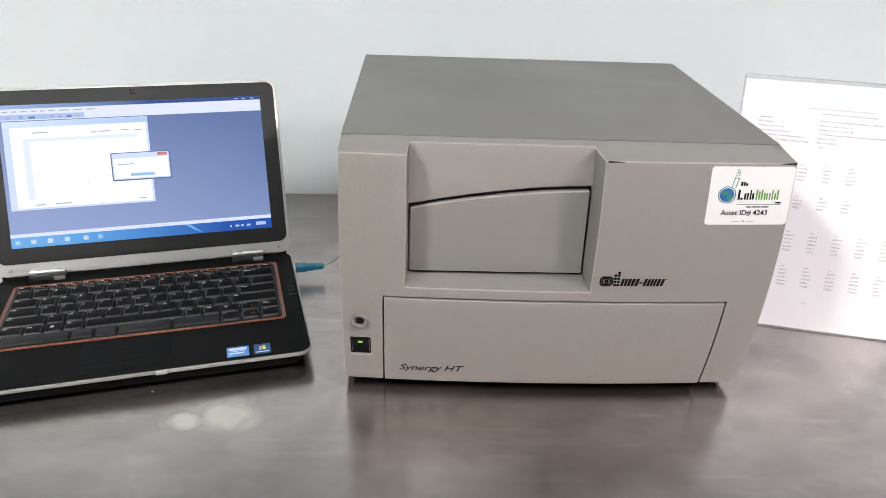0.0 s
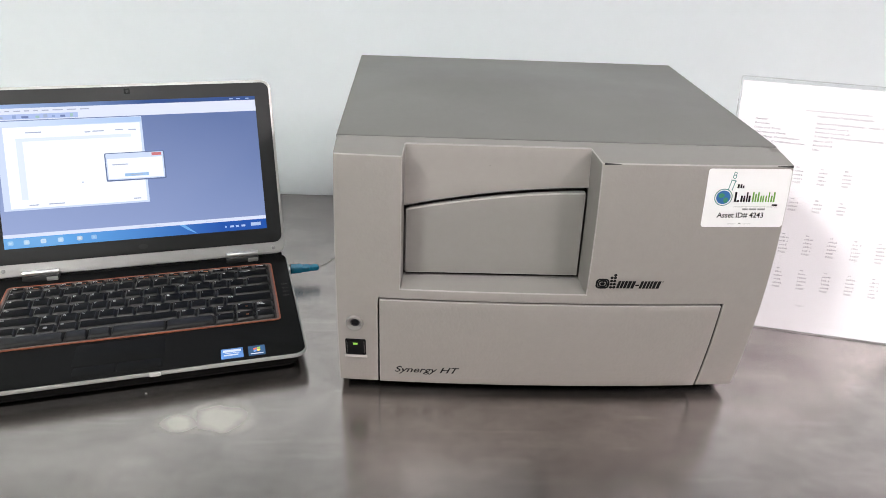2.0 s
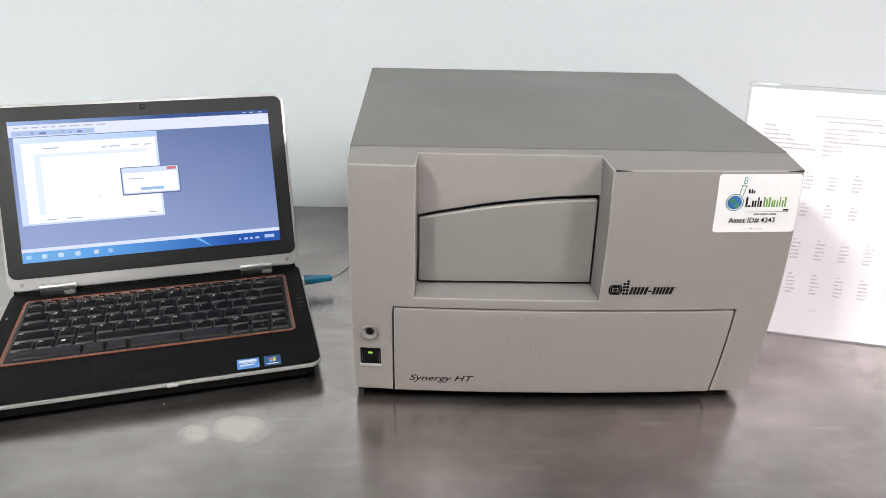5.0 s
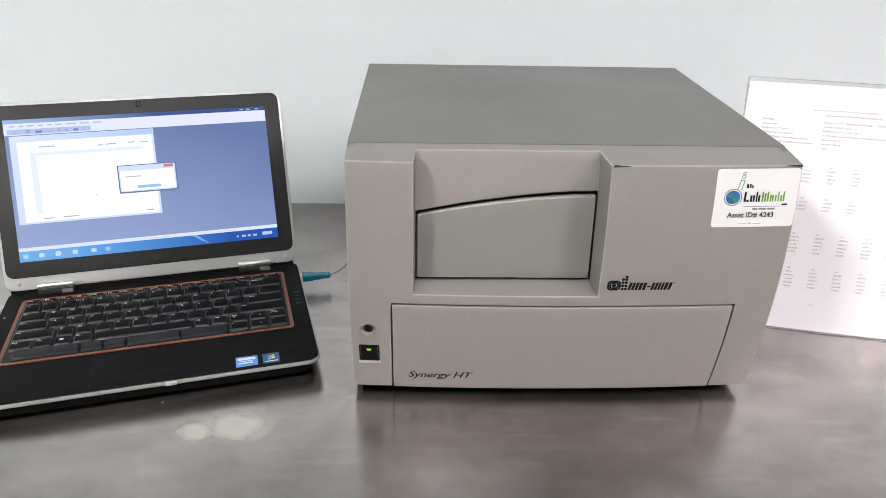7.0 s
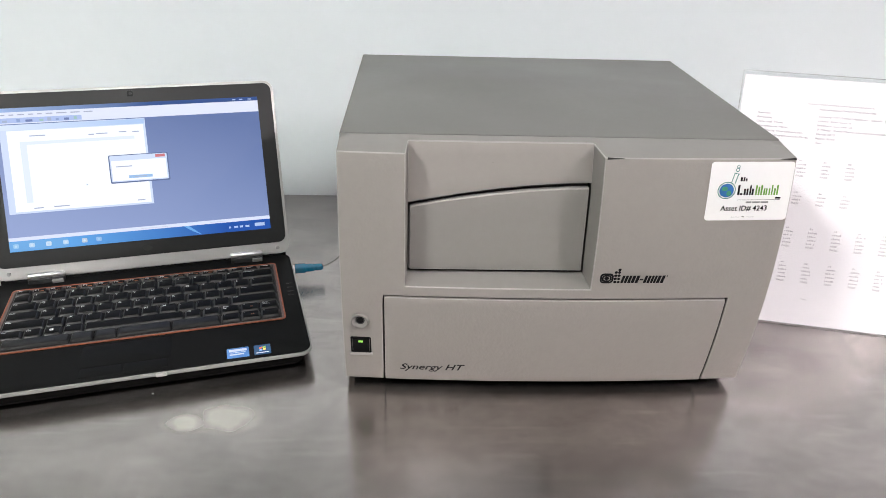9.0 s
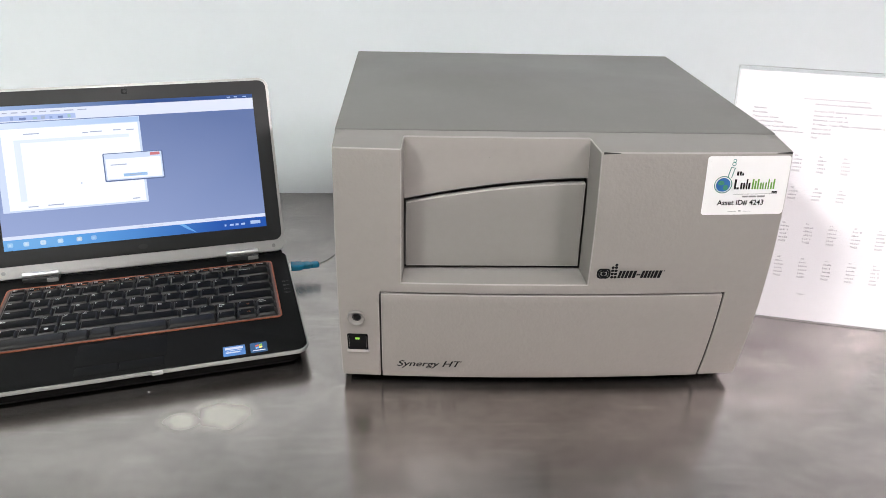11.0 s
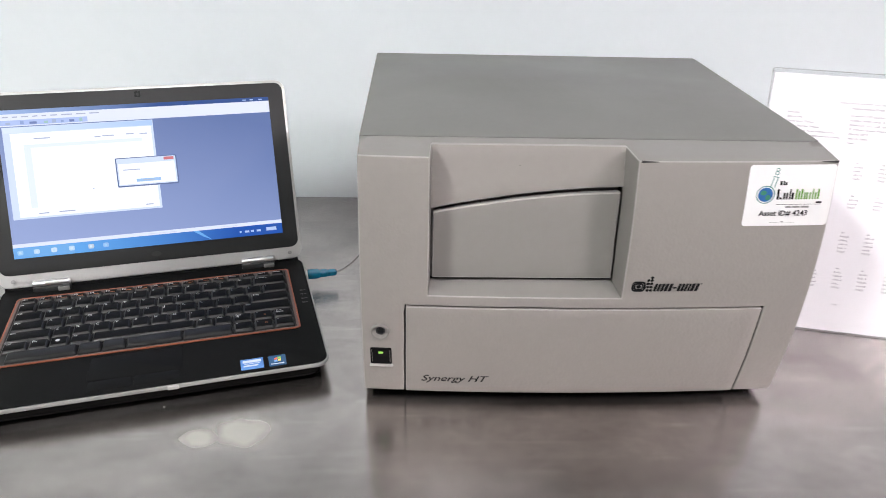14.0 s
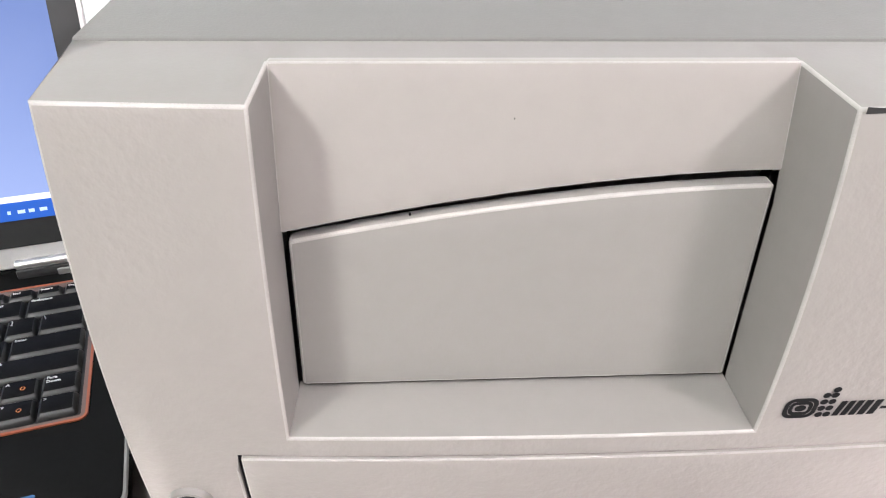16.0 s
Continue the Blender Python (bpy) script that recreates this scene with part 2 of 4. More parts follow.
def steel():
    """Brushed stainless sheet: streaks along x, faint smears and scratches."""
    m = bpy.data.materials.new("brushed_stainless_steel")
    m.use_nodes = True
    nt = m.node_tree
    b = nt.nodes["Principled BSDF"]
    b.inputs["Metallic"].default_value = 1.0
    tc = nt.nodes.new("ShaderNodeTexCoord")

    def noise_at(scale, stretch, detail=4.0):
        mp, no = nt.nodes.new("ShaderNodeMapping"), nt.nodes.new("ShaderNodeTexNoise")
        mp.inputs["Scale"].default_value = stretch
        no.inputs["Scale"].default_value, no.inputs["Detail"].default_value = scale, detail
        nt.links.new(tc.outputs["Object"], mp.inputs[0])
        nt.links.new(mp.outputs[0], no.inputs["Vector"])
        return no.outputs[0]

    def ranged(sock, lo, hi, a=0.3, c=0.7):
        r = nt.nodes.new("ShaderNodeMapRange")
        for k, v in zip(("From Min", "From Max", "To Min", "To Max"), (a, c, lo, hi)):
            r.inputs[k].default_value = v
        nt.links.new(sock, r.inputs[0])
        return r.outputs[0]

    def math2(op, p, q):
        n = nt.nodes.new("ShaderNodeMath")
        n.operation = op
        for i, s in enumerate((p, q)):
            if isinstance(s, (int, float)):
                n.inputs[i].default_value = s
            else:
                nt.links.new(s, n.inputs[i])
        return n.outputs[0]

    sep = nt.nodes.new("ShaderNodeSeparateXYZ")
    nt.links.new(tc.outputs["Object"], sep.inputs[0])
    wob = noise_at(48, (1, 1, 1), 1.5)

    def spot(cx, cy, rx, ry):
        """A soft-edged dried patch of uneven outline."""
        dx, dy = math2("DIVIDE", math2("SUBTRACT", sep.outputs["X"], cx), rx), math2("DIVIDE", math2("SUBTRACT", sep.outputs["Y"], cy), ry)
        d = math2("ADD", math2("ADD", math2("MULTIPLY", dx, dx), math2("MULTIPLY", dy, dy)), math2("MULTIPLY", math2("SUBTRACT", wob, 0.5), 1.0))
        return ranged(d, 1.0, 0.0, 0.2, 1.5)

    stain = math2("MAXIMUM", math2("MAXIMUM", spot(-0.139, -0.053, 0.022, 0.014), spot(-0.103, -0.046, 0.031, 0.023)), math2("MULTIPLY", spot(-0.080, -0.028, 0.003, 0.013), 0.4))
    streak = noise_at(90, (0.05, 4.0, 1), 3)
    cloud = noise_at(5, (1, 1.6, 1), 6)
    smear = noise_at(20, (0.8, 1.2, 1), 6)
    scratch_map, scratch = nt.nodes.new("ShaderNodeMapping"), nt.nodes.new("ShaderNodeTexNoise")
    scratch_map.inputs["Rotation"].default_value, scratch_map.inputs["Scale"].default_value = (0, 0, 0.25), (0.22, 2.6, 1)
    scratch.inputs["Scale"].default_value, scratch.inputs["Detail"].default_value = 45, 4
    nt.links.new(tc.outputs["Object"], scratch_map.inputs[0])
    nt.links.new(scratch_map.outputs[0], scratch.inputs["Vector"])
    rough = math2("ADD", math2("ADD", ranged(cloud, 0.215, 0.232, 0.15, 0.85), ranged(smear, -0.012, 0.012, 0.15, 0.85)), 0.0)
    nt.links.new(rough, b.inputs["Roughness"])
    tone = math2("MULTIPLY", math2("MULTIPLY", ranged(cloud, 0.86, 1.10, 0.2, 0.8), math2("MULTIPLY", ranged(smear, 0.80, 1.16, 0.25, 0.75), ranged(noise_at(75, (1, 1.5, 1), 6), 0.93, 1.07, 0.25, 0.75))), math2("MULTIPLY", ranged(streak, 0.985, 1.015, 0.15, 0.85), math2("MULTIPLY", ranged(scratch.outputs[0], 1.0, 1.2, 0.60, 0.74), ranged(noise_at(70, (2.4, 0.12, 1), 5), 0.975, 1.025, 0.25, 0.75))))
    col = nt.nodes.new("ShaderNodeVectorMath")
    col.operation = "SCALE"
    col.inputs[0].default_value = (0.480, 0.440, 0.422)
    nt.links.new(tone, col.inputs["Scale"])
    film = nt.nodes.new("ShaderNodeMix")
    film.data_type = "RGBA"
    film.inputs[7].default_value = (0.60, 0.60, 0.53, 1)
    nt.links.new(math2("MULTIPLY", stain, 0.43), film.inputs[0])
    nt.links.new(col.outputs[0], film.inputs[6])
    nt.links.new(film.outputs[2], b.inputs["Base Color"])
    nt.links.new(math2("SUBTRACT", 1.0, math2("MULTIPLY", stain, 0.40)), b.inputs["Metallic"])
    grainline = nt.nodes.new("ShaderNodeCombineXYZ")      # brushed along x, so highlights spread across it
    grainline.inputs["Y"].default_value = 1.0
    nt.links.new(grainline.outputs[0], b.inputs["Tangent"])
    b.inputs["Anisotropic"].default_value = 0.85
    bump = nt.nodes.new("ShaderNodeBump")
    bump.inputs["Strength"].default_value, bump.inputs["Distance"].default_value = 0.03, 0.0003
    nt.links.new(streak, bump.inputs["Height"])
    nt.links.new(bump.outputs[0], b.inputs["Normal"])
    return m


def clear(name, color, rough, ior=1.49):
    m = bpy.data.materials.new(name)
    m.use_nodes = True
    b = m.node_tree.nodes["Principled BSDF"]
    b.inputs["Base Color"].default_value = (*color, 1)
    b.inputs["Transmission Weight"].default_value = 1.0
    b.inputs["Roughness"].default_value = rough
    b.inputs["IOR"].default_value = ior
    return m


STEEL = steel()
ACRYLIC = clear("clear_acrylic", (0.985, 0.99, 0.99), 0.02)
PLUG_BLUE = mat("translucent_blue_plastic", (0.004, 0.135, 0.235), 0.22, vary=0.1, scale=60, coat=0.3)
PLUG_BLUE.node_tree.nodes["Principled BSDF"].inputs["Transmission Weight"].default_value = 0.2


# ---------------------------------------------------------------- the room
BACK = 0.484
FLOOR_Z, CEIL_Z = -0.90, 1.75
RX0, RX1, RY0 = -2.4, 3.2, -3.4


def structure(name, bm, material, label):
    return tagged(part(name, bm, material), label, name.split("_")[0], kind="structure")


structure("wall_north", box(RX0, RX1, BACK, BACK + 0.1, FLOOR_Z, CEIL_Z), WALL, "smooth white painted wall behind the steel bench")
structure("wall_south", box(RX0, RX1, RY0 - 0.1, RY0, FLOOR_Z, CEIL_Z), ROOM, "plain grey painted wall closing the room")
structure("wall_west", box(RX0 - 0.1, RX0, RY0 - 0.1, BACK + 0.1, FLOOR_Z, CEIL_Z), ROOM, "plain grey painted wall closing the room")
structure("wall_east", box(RX1, RX1 + 0.1, RY0 - 0.1, BACK + 0.1, FLOOR_Z, CEIL_Z), ROOM, "plain grey painted wall closing the room")
structure("floor", box(RX0 - 0.1, RX1 + 0.1, RY0 - 0.1, BACK + 0.1, FLOOR_Z - 0.1, FLOOR_Z), FLOOR, "grey vinyl floor of the room")
structure("ceiling", box(RX0 - 0.1, RX1 + 0.1, RY0 - 0.1, BACK + 0.1, CEIL_Z, CEIL_Z + 0.1), ROOM, "plain grey ceiling with fluorescent lights")


def ceiling_light(x, y, k=1.0, lit=DIFFUSER):
    th = empty("ceiling_light", pose(x, y, CEIL_Z))
    tagged(th, "white fluorescent ceiling light with a flat diffuser", "ceiling light", "ceiling lights")
    bm = bmesh.new()
    for a0, a1, b0, b1 in ((-0.23, 0.23, -0.33, -0.30), (-0.23, 0.23, 0.30, 0.33), (-0.23, -0.20, -0.30, 0.30), (0.20, 0.23, -0.30, 0.30)):
        add_box(bm, a0 * k, a1 * k, b0 * k, b1 * k, -0.05, 0)
    part("frame", bm, ROOM, th)
    part("diffuser", box(-0.20 * k, 0.20 * k, -0.3 * k, 0.3 * k, -0.035, -0.02), lit, th)
    return th


ceiling_light(-1.20, -1.30, 0.82, DIFFUSER_COOL)
ceiling_light(1.90, -1.30, 0.92, DIFFUSER_PINK)
ceiling_light(0.08, -0.90, 0.42)

# the steel bench: the top's face is z = 0
bench = tagged(empty("steel_bench"), "brushed stainless steel work bench with faint scratches against the wall", "bench")
part("benchtop", box(-1.3, 1.5, -0.215, BACK - 0.002, -0.04, 0, 0.003), STEEL, bench)
for lx in (-1.25, 1.45):
    for ly in (-0.17, BACK - 0.06):
        part("leg", box(lx - 0.02, lx + 0.02, ly - 0.02, ly + 0.02, FLOOR_Z, -0.04, 0.004), LEGS, bench)
part("apron", box(-1.22, 1.42, -0.185, -0.165, -0.11, -0.04, 0.002), LEGS, bench)

# ---------------------------------------------------------------- the plate reader
W = 0.381                       # width
Z0, Z1 = 0.012, 0.243           # bottom and top of the front
SAG, BOW = 0.0130, 0.0065        # how far the front bulges in height and in plan
RXL, RXR, RZ = 0.0563, 0.2188, 0.1240    # recess, at the front
BXL, BXR = 0.0582, 0.2155               # and at its rear
PXL, PXR, PZ = 0.0365, 0.3455, 0.1145   # lower panel


def front(x, z):
    u, w = (z - Z0) / (Z1 - Z0), x / W
    return -0.0095 * u - 4 * SAG * u * (1 - u) - 4 * BOW * w * (1 - w)


def back(z):
    """The sloping rear of the recess."""
    return 0.0135 - (0.2449 - z) * 0.22


def sill(z):
    """The steeper plane of the tray door, set back at its foot."""
    return 0.0045 - (0.2100 - z) * 0.075


def rear(x, z):
    return back(z) if z >= arc(x) else max(back(z), sill(z))


def arc(x):
    """The curved line over the tray door."""
    return 0.2125 - 0.0185 * max(0.0, (0.2155 - x) / 0.1573) ** 1.7


def steps(a, b, n):
    return [a + (b - a) * i / n for i in range(n + 1)]


reader = tagged(empty("plate_reader"), "beige laboratory plate reader with grey cover and closed tray door", "lab instrument")


def sheet(bm, fn, us, vs):
    g = [[bm.verts.new(fn(u, v)) for v in vs] for u in us]
    for i in range(len(us) - 1):
        for j in range(len(vs) - 1):
            bm.faces.new((g[i][j], g[i + 1][j], g[i + 1][j + 1], g[i][j + 1]))


def bezel():
    bm = bmesh.new()
    f = lambda x, z: (x, front(x, z), z)
    flare = lambda x, y: x + (((BXL - RXL) * (RXR - x) + (BXR - RXR) * (x - RXL)) / (RXR - RXL) if RXL - 1e-6 <= x <= RXR + 1e-6 else 0) * y
    left, mid, right = steps(0, PXL, 3) + steps(PXL, RXL, 2)[1:], steps(RXL, RXR, 14), steps(RXR, PXR, 10) + steps(PXR, W, 3)[1:]
    zlow, zmid, zup = steps(Z0, PZ, 10), steps(PZ, RZ, 1), steps(RZ, Z1, 24)
    sheet(bm, f, steps(0, PXL, 3), zlow)
    sheet(bm, f, steps(PXR, W, 3), zlow)
    sheet(bm, f, left + mid[1:] + right[1:], zmid)
    sheet(bm, f, left, zup)
    sheet(bm, f, right, zup)
    # top ledge
    top = lambda x, v: (x, front(x, Z1) + (0.0135 - front(x, Z1)) * v, Z1 + 0.0019 * v)
    topf = lambda x, v: (top(flare(x, v), v)[0], *top(x, v)[1:])
    sheet(bm, topf, left, (0, 1))
    sheet(bm, topf, right, (0, 1))
    sheet(bm, lambda x, y: (flare(x, 1), y, 0.2449 + (y - 0.0135) * 0.128), left + mid[1:] + right[1:], (0.0135, 0.026))
    # recess: sides, floor, rear over the door
    for x in (RXL, RXR):
        sheet(bm, lambda t, v, x=x: (flare(x, v), front(x, RZ + t * (Z1 - RZ)) * (1 - v) + rear(flare(x, 1), 0.1285 + t * 0.1164) * v, (RZ + t * (Z1 - RZ)) * (1 - v) + (0.1285 + t * 0.1164) * v), steps(0, 1, 24), (0, 1))
    sheet(bm, lambda x, v: (flare(x, v), front(x, RZ) * (1 - v) + (sill(0.1282) + 0.004) * v, RZ * (1 - v) + 0.1282 * v), mid, (0, 1))
    # edges of the lower opening
    for x in (PXL, PXR):
        sheet(bm, lambda z, v, x=x: (x, front(x, z) + 0.008 * v, z), zlow, (0, 1))
    sheet(bm, lambda x, v: (x, front(x, PZ) + 0.008 * v, PZ), steps(PXL, PXR, 24), (0, 1))
    # outer sides and underside
    for x in (0, W):
        sheet(bm, lambda z, v, x=x: (x, front(x, z) * (1 - v) + 0.026 * v, z + (0.0035 * v if z >= Z1 - 1e-6 else 0)), zlow + zmid[1:] + zup[1:], (0, 1))
    sheet(bm, lambda x, v: (x, front(x, Z0) * (1 - v) + 0.026 * v, Z0), steps(0, PXL, 3), (0, 1))
    sheet(bm, lambda x, v: (x, front(x, Z0) * (1 - v) + 0.026 * v, Z0), steps(PXR, W, 3), (0, 1))
    bmesh.ops.remove_doubles(bm, verts=bm.verts, dist=0.0002)
    bmesh.ops.recalc_face_normals(bm, faces=bm.faces)
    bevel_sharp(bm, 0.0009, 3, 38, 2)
    for f in bm.faces:      # outward faces carry the coarse texture; ledge, sides and recess are smooth and darker
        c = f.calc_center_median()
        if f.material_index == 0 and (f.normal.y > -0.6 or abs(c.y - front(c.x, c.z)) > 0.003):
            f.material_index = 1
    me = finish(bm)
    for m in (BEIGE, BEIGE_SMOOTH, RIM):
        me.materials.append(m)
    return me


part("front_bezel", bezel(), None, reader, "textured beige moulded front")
part("top_cover", box(-0.0008, W + 0.0008, 0.0262, 0.337, Z0, 0.2475, 0.0016), GREY_COVER, reader, "grey powder-coated metal cover")


def lower_panel():
    bm = bmesh.new()
    xs, zs = steps(PXL + 0.0016, PXR - 0.0020, 28), steps(Z0, PZ - 0.0021, 10)
    sheet(bm, lambda x, z: (x, front(x, z) - 0.0004, z), xs, zs)
    sheet(bm, lambda x, z: (x, front(x, z) + 0.006, z), xs, zs)
    for x in (xs[0], xs[-1]):
        sheet(bm, lambda z, v, x=x: (x, front(x, z) - 0.0004 + 0.0064 * v, z), zs, (0, 1))
    for z in (zs[0], zs[-1]):
        sheet(bm, lambda x, v, z=z: (x, front(x, z) - 0.0004 + 0.0064 * v, z), xs, (0, 1))
    bmesh.ops.remove_doubles(bm, verts=bm.verts, dist=0.0001)
    bmesh.ops.recalc_face_normals(bm, faces=bm.faces)
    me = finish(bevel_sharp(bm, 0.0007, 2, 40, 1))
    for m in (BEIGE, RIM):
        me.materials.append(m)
    return me


panel = part("lower_panel", lower_panel(), None, reader)
# dark sheets lining the panel gap, its shade put in as colour
bm = bmesh.new()
sheet(bm, lambda x, z: (x, front(x, z) + 0.0075, z), steps(PXL - 0.001, PXR + 0.001, 12), steps(Z0 + 0.001, PZ + 0.001, 6))
for x in (PXL + 0.0002, PXR - 0.0002):
    sheet(bm, lambda z, v, x=x: (x, front(x, z) + 0.0018 + 0.006 * v, z), steps(Z0 + 0.0005, PZ - 0.0002, 8), (0, 1))
sheet(bm, lambda x, v: (x, front(x, PZ) + 0.0018 + 0.006 * v, PZ - 0.0002), steps(PXL + 0.0002, PXR - 0.0002, 20), (0, 1))
part("gap_shade", bm, DARK, reader)


def tray_door():
    """A slab that stands steeper than the rear panel over it."""
    bm = bmesh.new()
    xs = steps(BXL + 0.0017, BXR - 0.0017, 20)
    lo, y0, y1 = 0.1311, -0.0012, 0.005
    zz = lambda x, v: lo + (arc(x) - 0.0040 - lo) * v
    for o in (y0, y1):
        sheet(bm, lambda x, v, o=o: (x, sill(zz(x, v)) + o, zz(x, v)), xs, steps(0, 1, 6))
    for v in (0, 1):
        sheet(bm, lambda x, o, v=v: (x, sill(zz(x, v)) + o, zz(x, v)), xs, (y0, y1))
    for x in (xs[0], xs[-1]):
        sheet(bm, lambda v, o, x=x: (x, sill(zz(x, v)) + o, zz(x, v)), steps(0, 1, 6), (y0, y1))
    bmesh.ops.remove_doubles(bm, verts=bm.verts, dist=0.0001)
    bmesh.ops.recalc_face_normals(bm, faces=bm.faces)
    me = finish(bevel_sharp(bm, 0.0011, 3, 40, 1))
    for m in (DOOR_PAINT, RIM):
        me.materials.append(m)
    return me


def rear_panel():
    """The sloping panel over the door, with a curved lower edge and worn rims painted pale as highlights."""
    bm = bmesh.new()
    xs = steps(BXL - 0.0002, BXR + 0.0002, 24)
    y0, y1 = -0.0010, 0.006
    zz = lambda x, v: arc(x) + (0.2452 - arc(x)) * v
    for o in (y0, y1):
        sheet(bm, lambda x, v, o=o: (x, back(zz(x, v)) + o, zz(x, v)), xs, steps(0, 1, 4))
    for v in (0, 1):
        sheet(bm, lambda x, o, v=v: (x, back(zz(x, v)) + o, zz(x, v)), xs, (y0, y1))
    for x in (xs[0], xs[-1]):
        sheet(bm, lambda v, o, x=x: (x, back(zz(x, v)) + o, zz(x, v)), steps(0, 1, 4), (y0, y1))
    bmesh.ops.remove_doubles(bm, verts=bm.verts, dist=0.0001)
    bmesh.ops.recalc_face_normals(bm, faces=bm.faces)
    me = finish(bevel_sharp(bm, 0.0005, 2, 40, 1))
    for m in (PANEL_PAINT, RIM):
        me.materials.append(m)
    return me


part("rear_panel", rear_panel(), None, reader, "smooth sloping beige panel over the tray door")
part("tray_door", tray_door(), None, reader, "closed beige tray door with a curved upper edge")
# the beige rebate that the door closes against, with a smaller opening
bm = bmesh.new()
for x0, x1, z0, z1 in ((BXL + 0.0006, 0.0735, 0.1262, 0.2172), (0.2010, BXR - 0.0006, 0.1262, 0.2172), (0.0735, 0.2010, 0.1262, 0.1400), (0.0735, 0.2010, 0.1880, 0.2172)):
    sheet(bm, lambda x, z: (x, sill(z) + 0.0115, z), (x0, x1), (z0, z1))
part("door_rebate", bm, BEIGE_SMOOTH, reader, smooth=False)
# the dark chamber behind the door, open to the front, with the plate carrier drawn in
bm = bmesh.new()
CY = 0.165
sheet(bm, lambda y, v: (BXL + 0.0005, sill(0.123 + 0.095 * v) + 0.0052 + y * (CY - sill(0.123 + 0.095 * v)), 0.123 + 0.095 * v), (0, 1), (0, 1))
sheet(bm, lambda y, v: (BXR - 0.0005, sill(0.123 + 0.095 * v) + 0.0052 + y * (CY - sill(0.123 + 0.095 * v)), 0.123 + 0.095 * v), (0, 1), (0, 1))
for z in (0.123, 0.218):
    sheet(bm, lambda x, y, z=z: (x, sill(z) + 0.0052 + y * (CY - sill(z)), z), (BXL + 0.0005, BXR - 0.0005), (0, 1))
sheet(bm, lambda x, z: (x, CY + 0.0052, z), (BXL + 0.0005, BXR - 0.0005), (0.123, 0.218))
bmesh.ops.remove_doubles(bm, verts=bm.verts, dist=0.0001)
part("tray_chamber", bm, DARK, reader, "dark inside of the reading chamber")
bm = bmesh.new()
add_box(bm, 0.066, 0.074, 0.030, 0.150, 0.142, 0.151)
add_box(bm, 0.202, 0.210, 0.030, 0.150, 0.142, 0.151)
add_box(bm, 0.074, 0.202, 0.030, 0.038, 0.142, 0.148)
add_box(bm, 0.074, 0.202, 0.142, 0.150, 0.142, 0.148)
for a, b in ((0.066, 0.096), (0.180, 0.210)):
    add_box(bm, a, b, 0.026, 0.0298, 0.140, 0.153)
part("plate_carrier", bevel_sharp(bm, 0.0008, 1), CARRIER, reader, "black microplate carrier frame drawn into the chamber")

# unseen black plate, added so the gap over the bench reads as shade
part("underside_shade", box(0.006, W - 0.006, 0.012, 0.334, 0.0080, 0.0116, 0.0006), SWITCH, reader, "black plate added to deepen the shade under the housing")
for fx in (0.03, W - 0.03):
    for fy in (0.035, 0.30):
        part("foot", lathe([(0.010, 0.0), (0.012, 0.002), (0.012, 0.0125)], 20, pose(fx, fy, 0)), RUBBER, reader)


def surf(off):
    return lambda a, b: (a, front(a, b) - off, b)


def facing(x, z):
    """A frame on the front: local z looks out of it."""
    d = 1e-4
    up = Vector((0, (front(x, z + d) - front(x, z - d)) / (2 * d), 1)).normalized()
    side = Vector((1, (front(x + d, z) - front(x - d, z)) / (2 * d), 0)).normalized()
    out = side.cross(up).normalized()
    up = out.cross(side)
    m = Matrix((side, up, out)).transposed().to_4x4()
    m.translation = (x, front(x, z), z)
    return m


# latch port: a dished beige ring with a dark hole
mp = facing(0.0160, 0.0855) @ Matrix.Diagonal((0.88, 0.88, 0.9, 1))
port = part("latch_port", lathe([(0.0094, -0.001), (0.0094, 0.0006), (0.0088, 0.0026), (0.0081, 0.0031), (0.0074, 0.0028), (0.0058, 0.0010), (0.0046, 0.0002)], 36, mp), BEIGE_SMOOTH, reader, "dished beige ring with a dark hole")
part("socket", lathe([(0.0047, 0.0), (0.0045, 0.0012), (0.0038, 0.0014), (0.0034, 0.0006)], 24, mp @ pose(0.0004, 0.0006, 0)), DARK, port)
part("hole", lathe([(0.0036, 0.0), (0.0034, 0.0010), (0.0020, 0.0010), (0.0006, 0.0007)], 24, mp @ pose(0.0004, 0.0006, 0)), INK, port)

# power switch
ms = facing(0.0162, 0.0565) @ Matrix.Diagonal((0.87, 0.87, 1, 1))
sw = bmesh.new()
add_loft(sw, [[(x, y, z) for x, y in round_rect(-a, a, -b, b, 0.0016, 3)] for a, b, z in ((0.0108, 0.0112, -0.001), (0.0108, 0.0112, 0.0003), (0.0104, 0.0108, 0.0007), (0.0094, 0.0098, 0.0005), (0.0092, 0.0096, -0.0006))])
bmesh.ops.transform(sw, matrix=ms, verts=sw.verts)
switch = part("power_switch", sw, SWITCH, reader, "black rocker switch with a lit green lamp")
sw = bmesh.new()
for y0, y1, za, zb in ((-0.0096, 0.0, 0.0011, 0.0007), (0.0, 0.0096, 0.0007, 0.0014)):
    v = [sw.verts.new(ms @ Vector(p)) for p in ((-0.0088, y0, za), (0.0088, y0, za), (0.0088, y1, zb), (-0.0088, y1, zb), (-0.0088, y0, -0.001), (0.0088, y0, -0.001), (0.0088, y1, -0.001), (-0.0088, y1, -0.001))]
    for q in ((0, 1, 2, 3), (0, 4, 5, 1), (1, 5, 6, 2), (2, 6, 7, 3), (3, 7, 4, 0)):
        sw.faces.new([v[i] for i in q])
part("rocker", sw, SWITCH, switch, smooth=False)
sw = bmesh.new()      # the sloped beige lip of the opening, in the rim colour to look lit
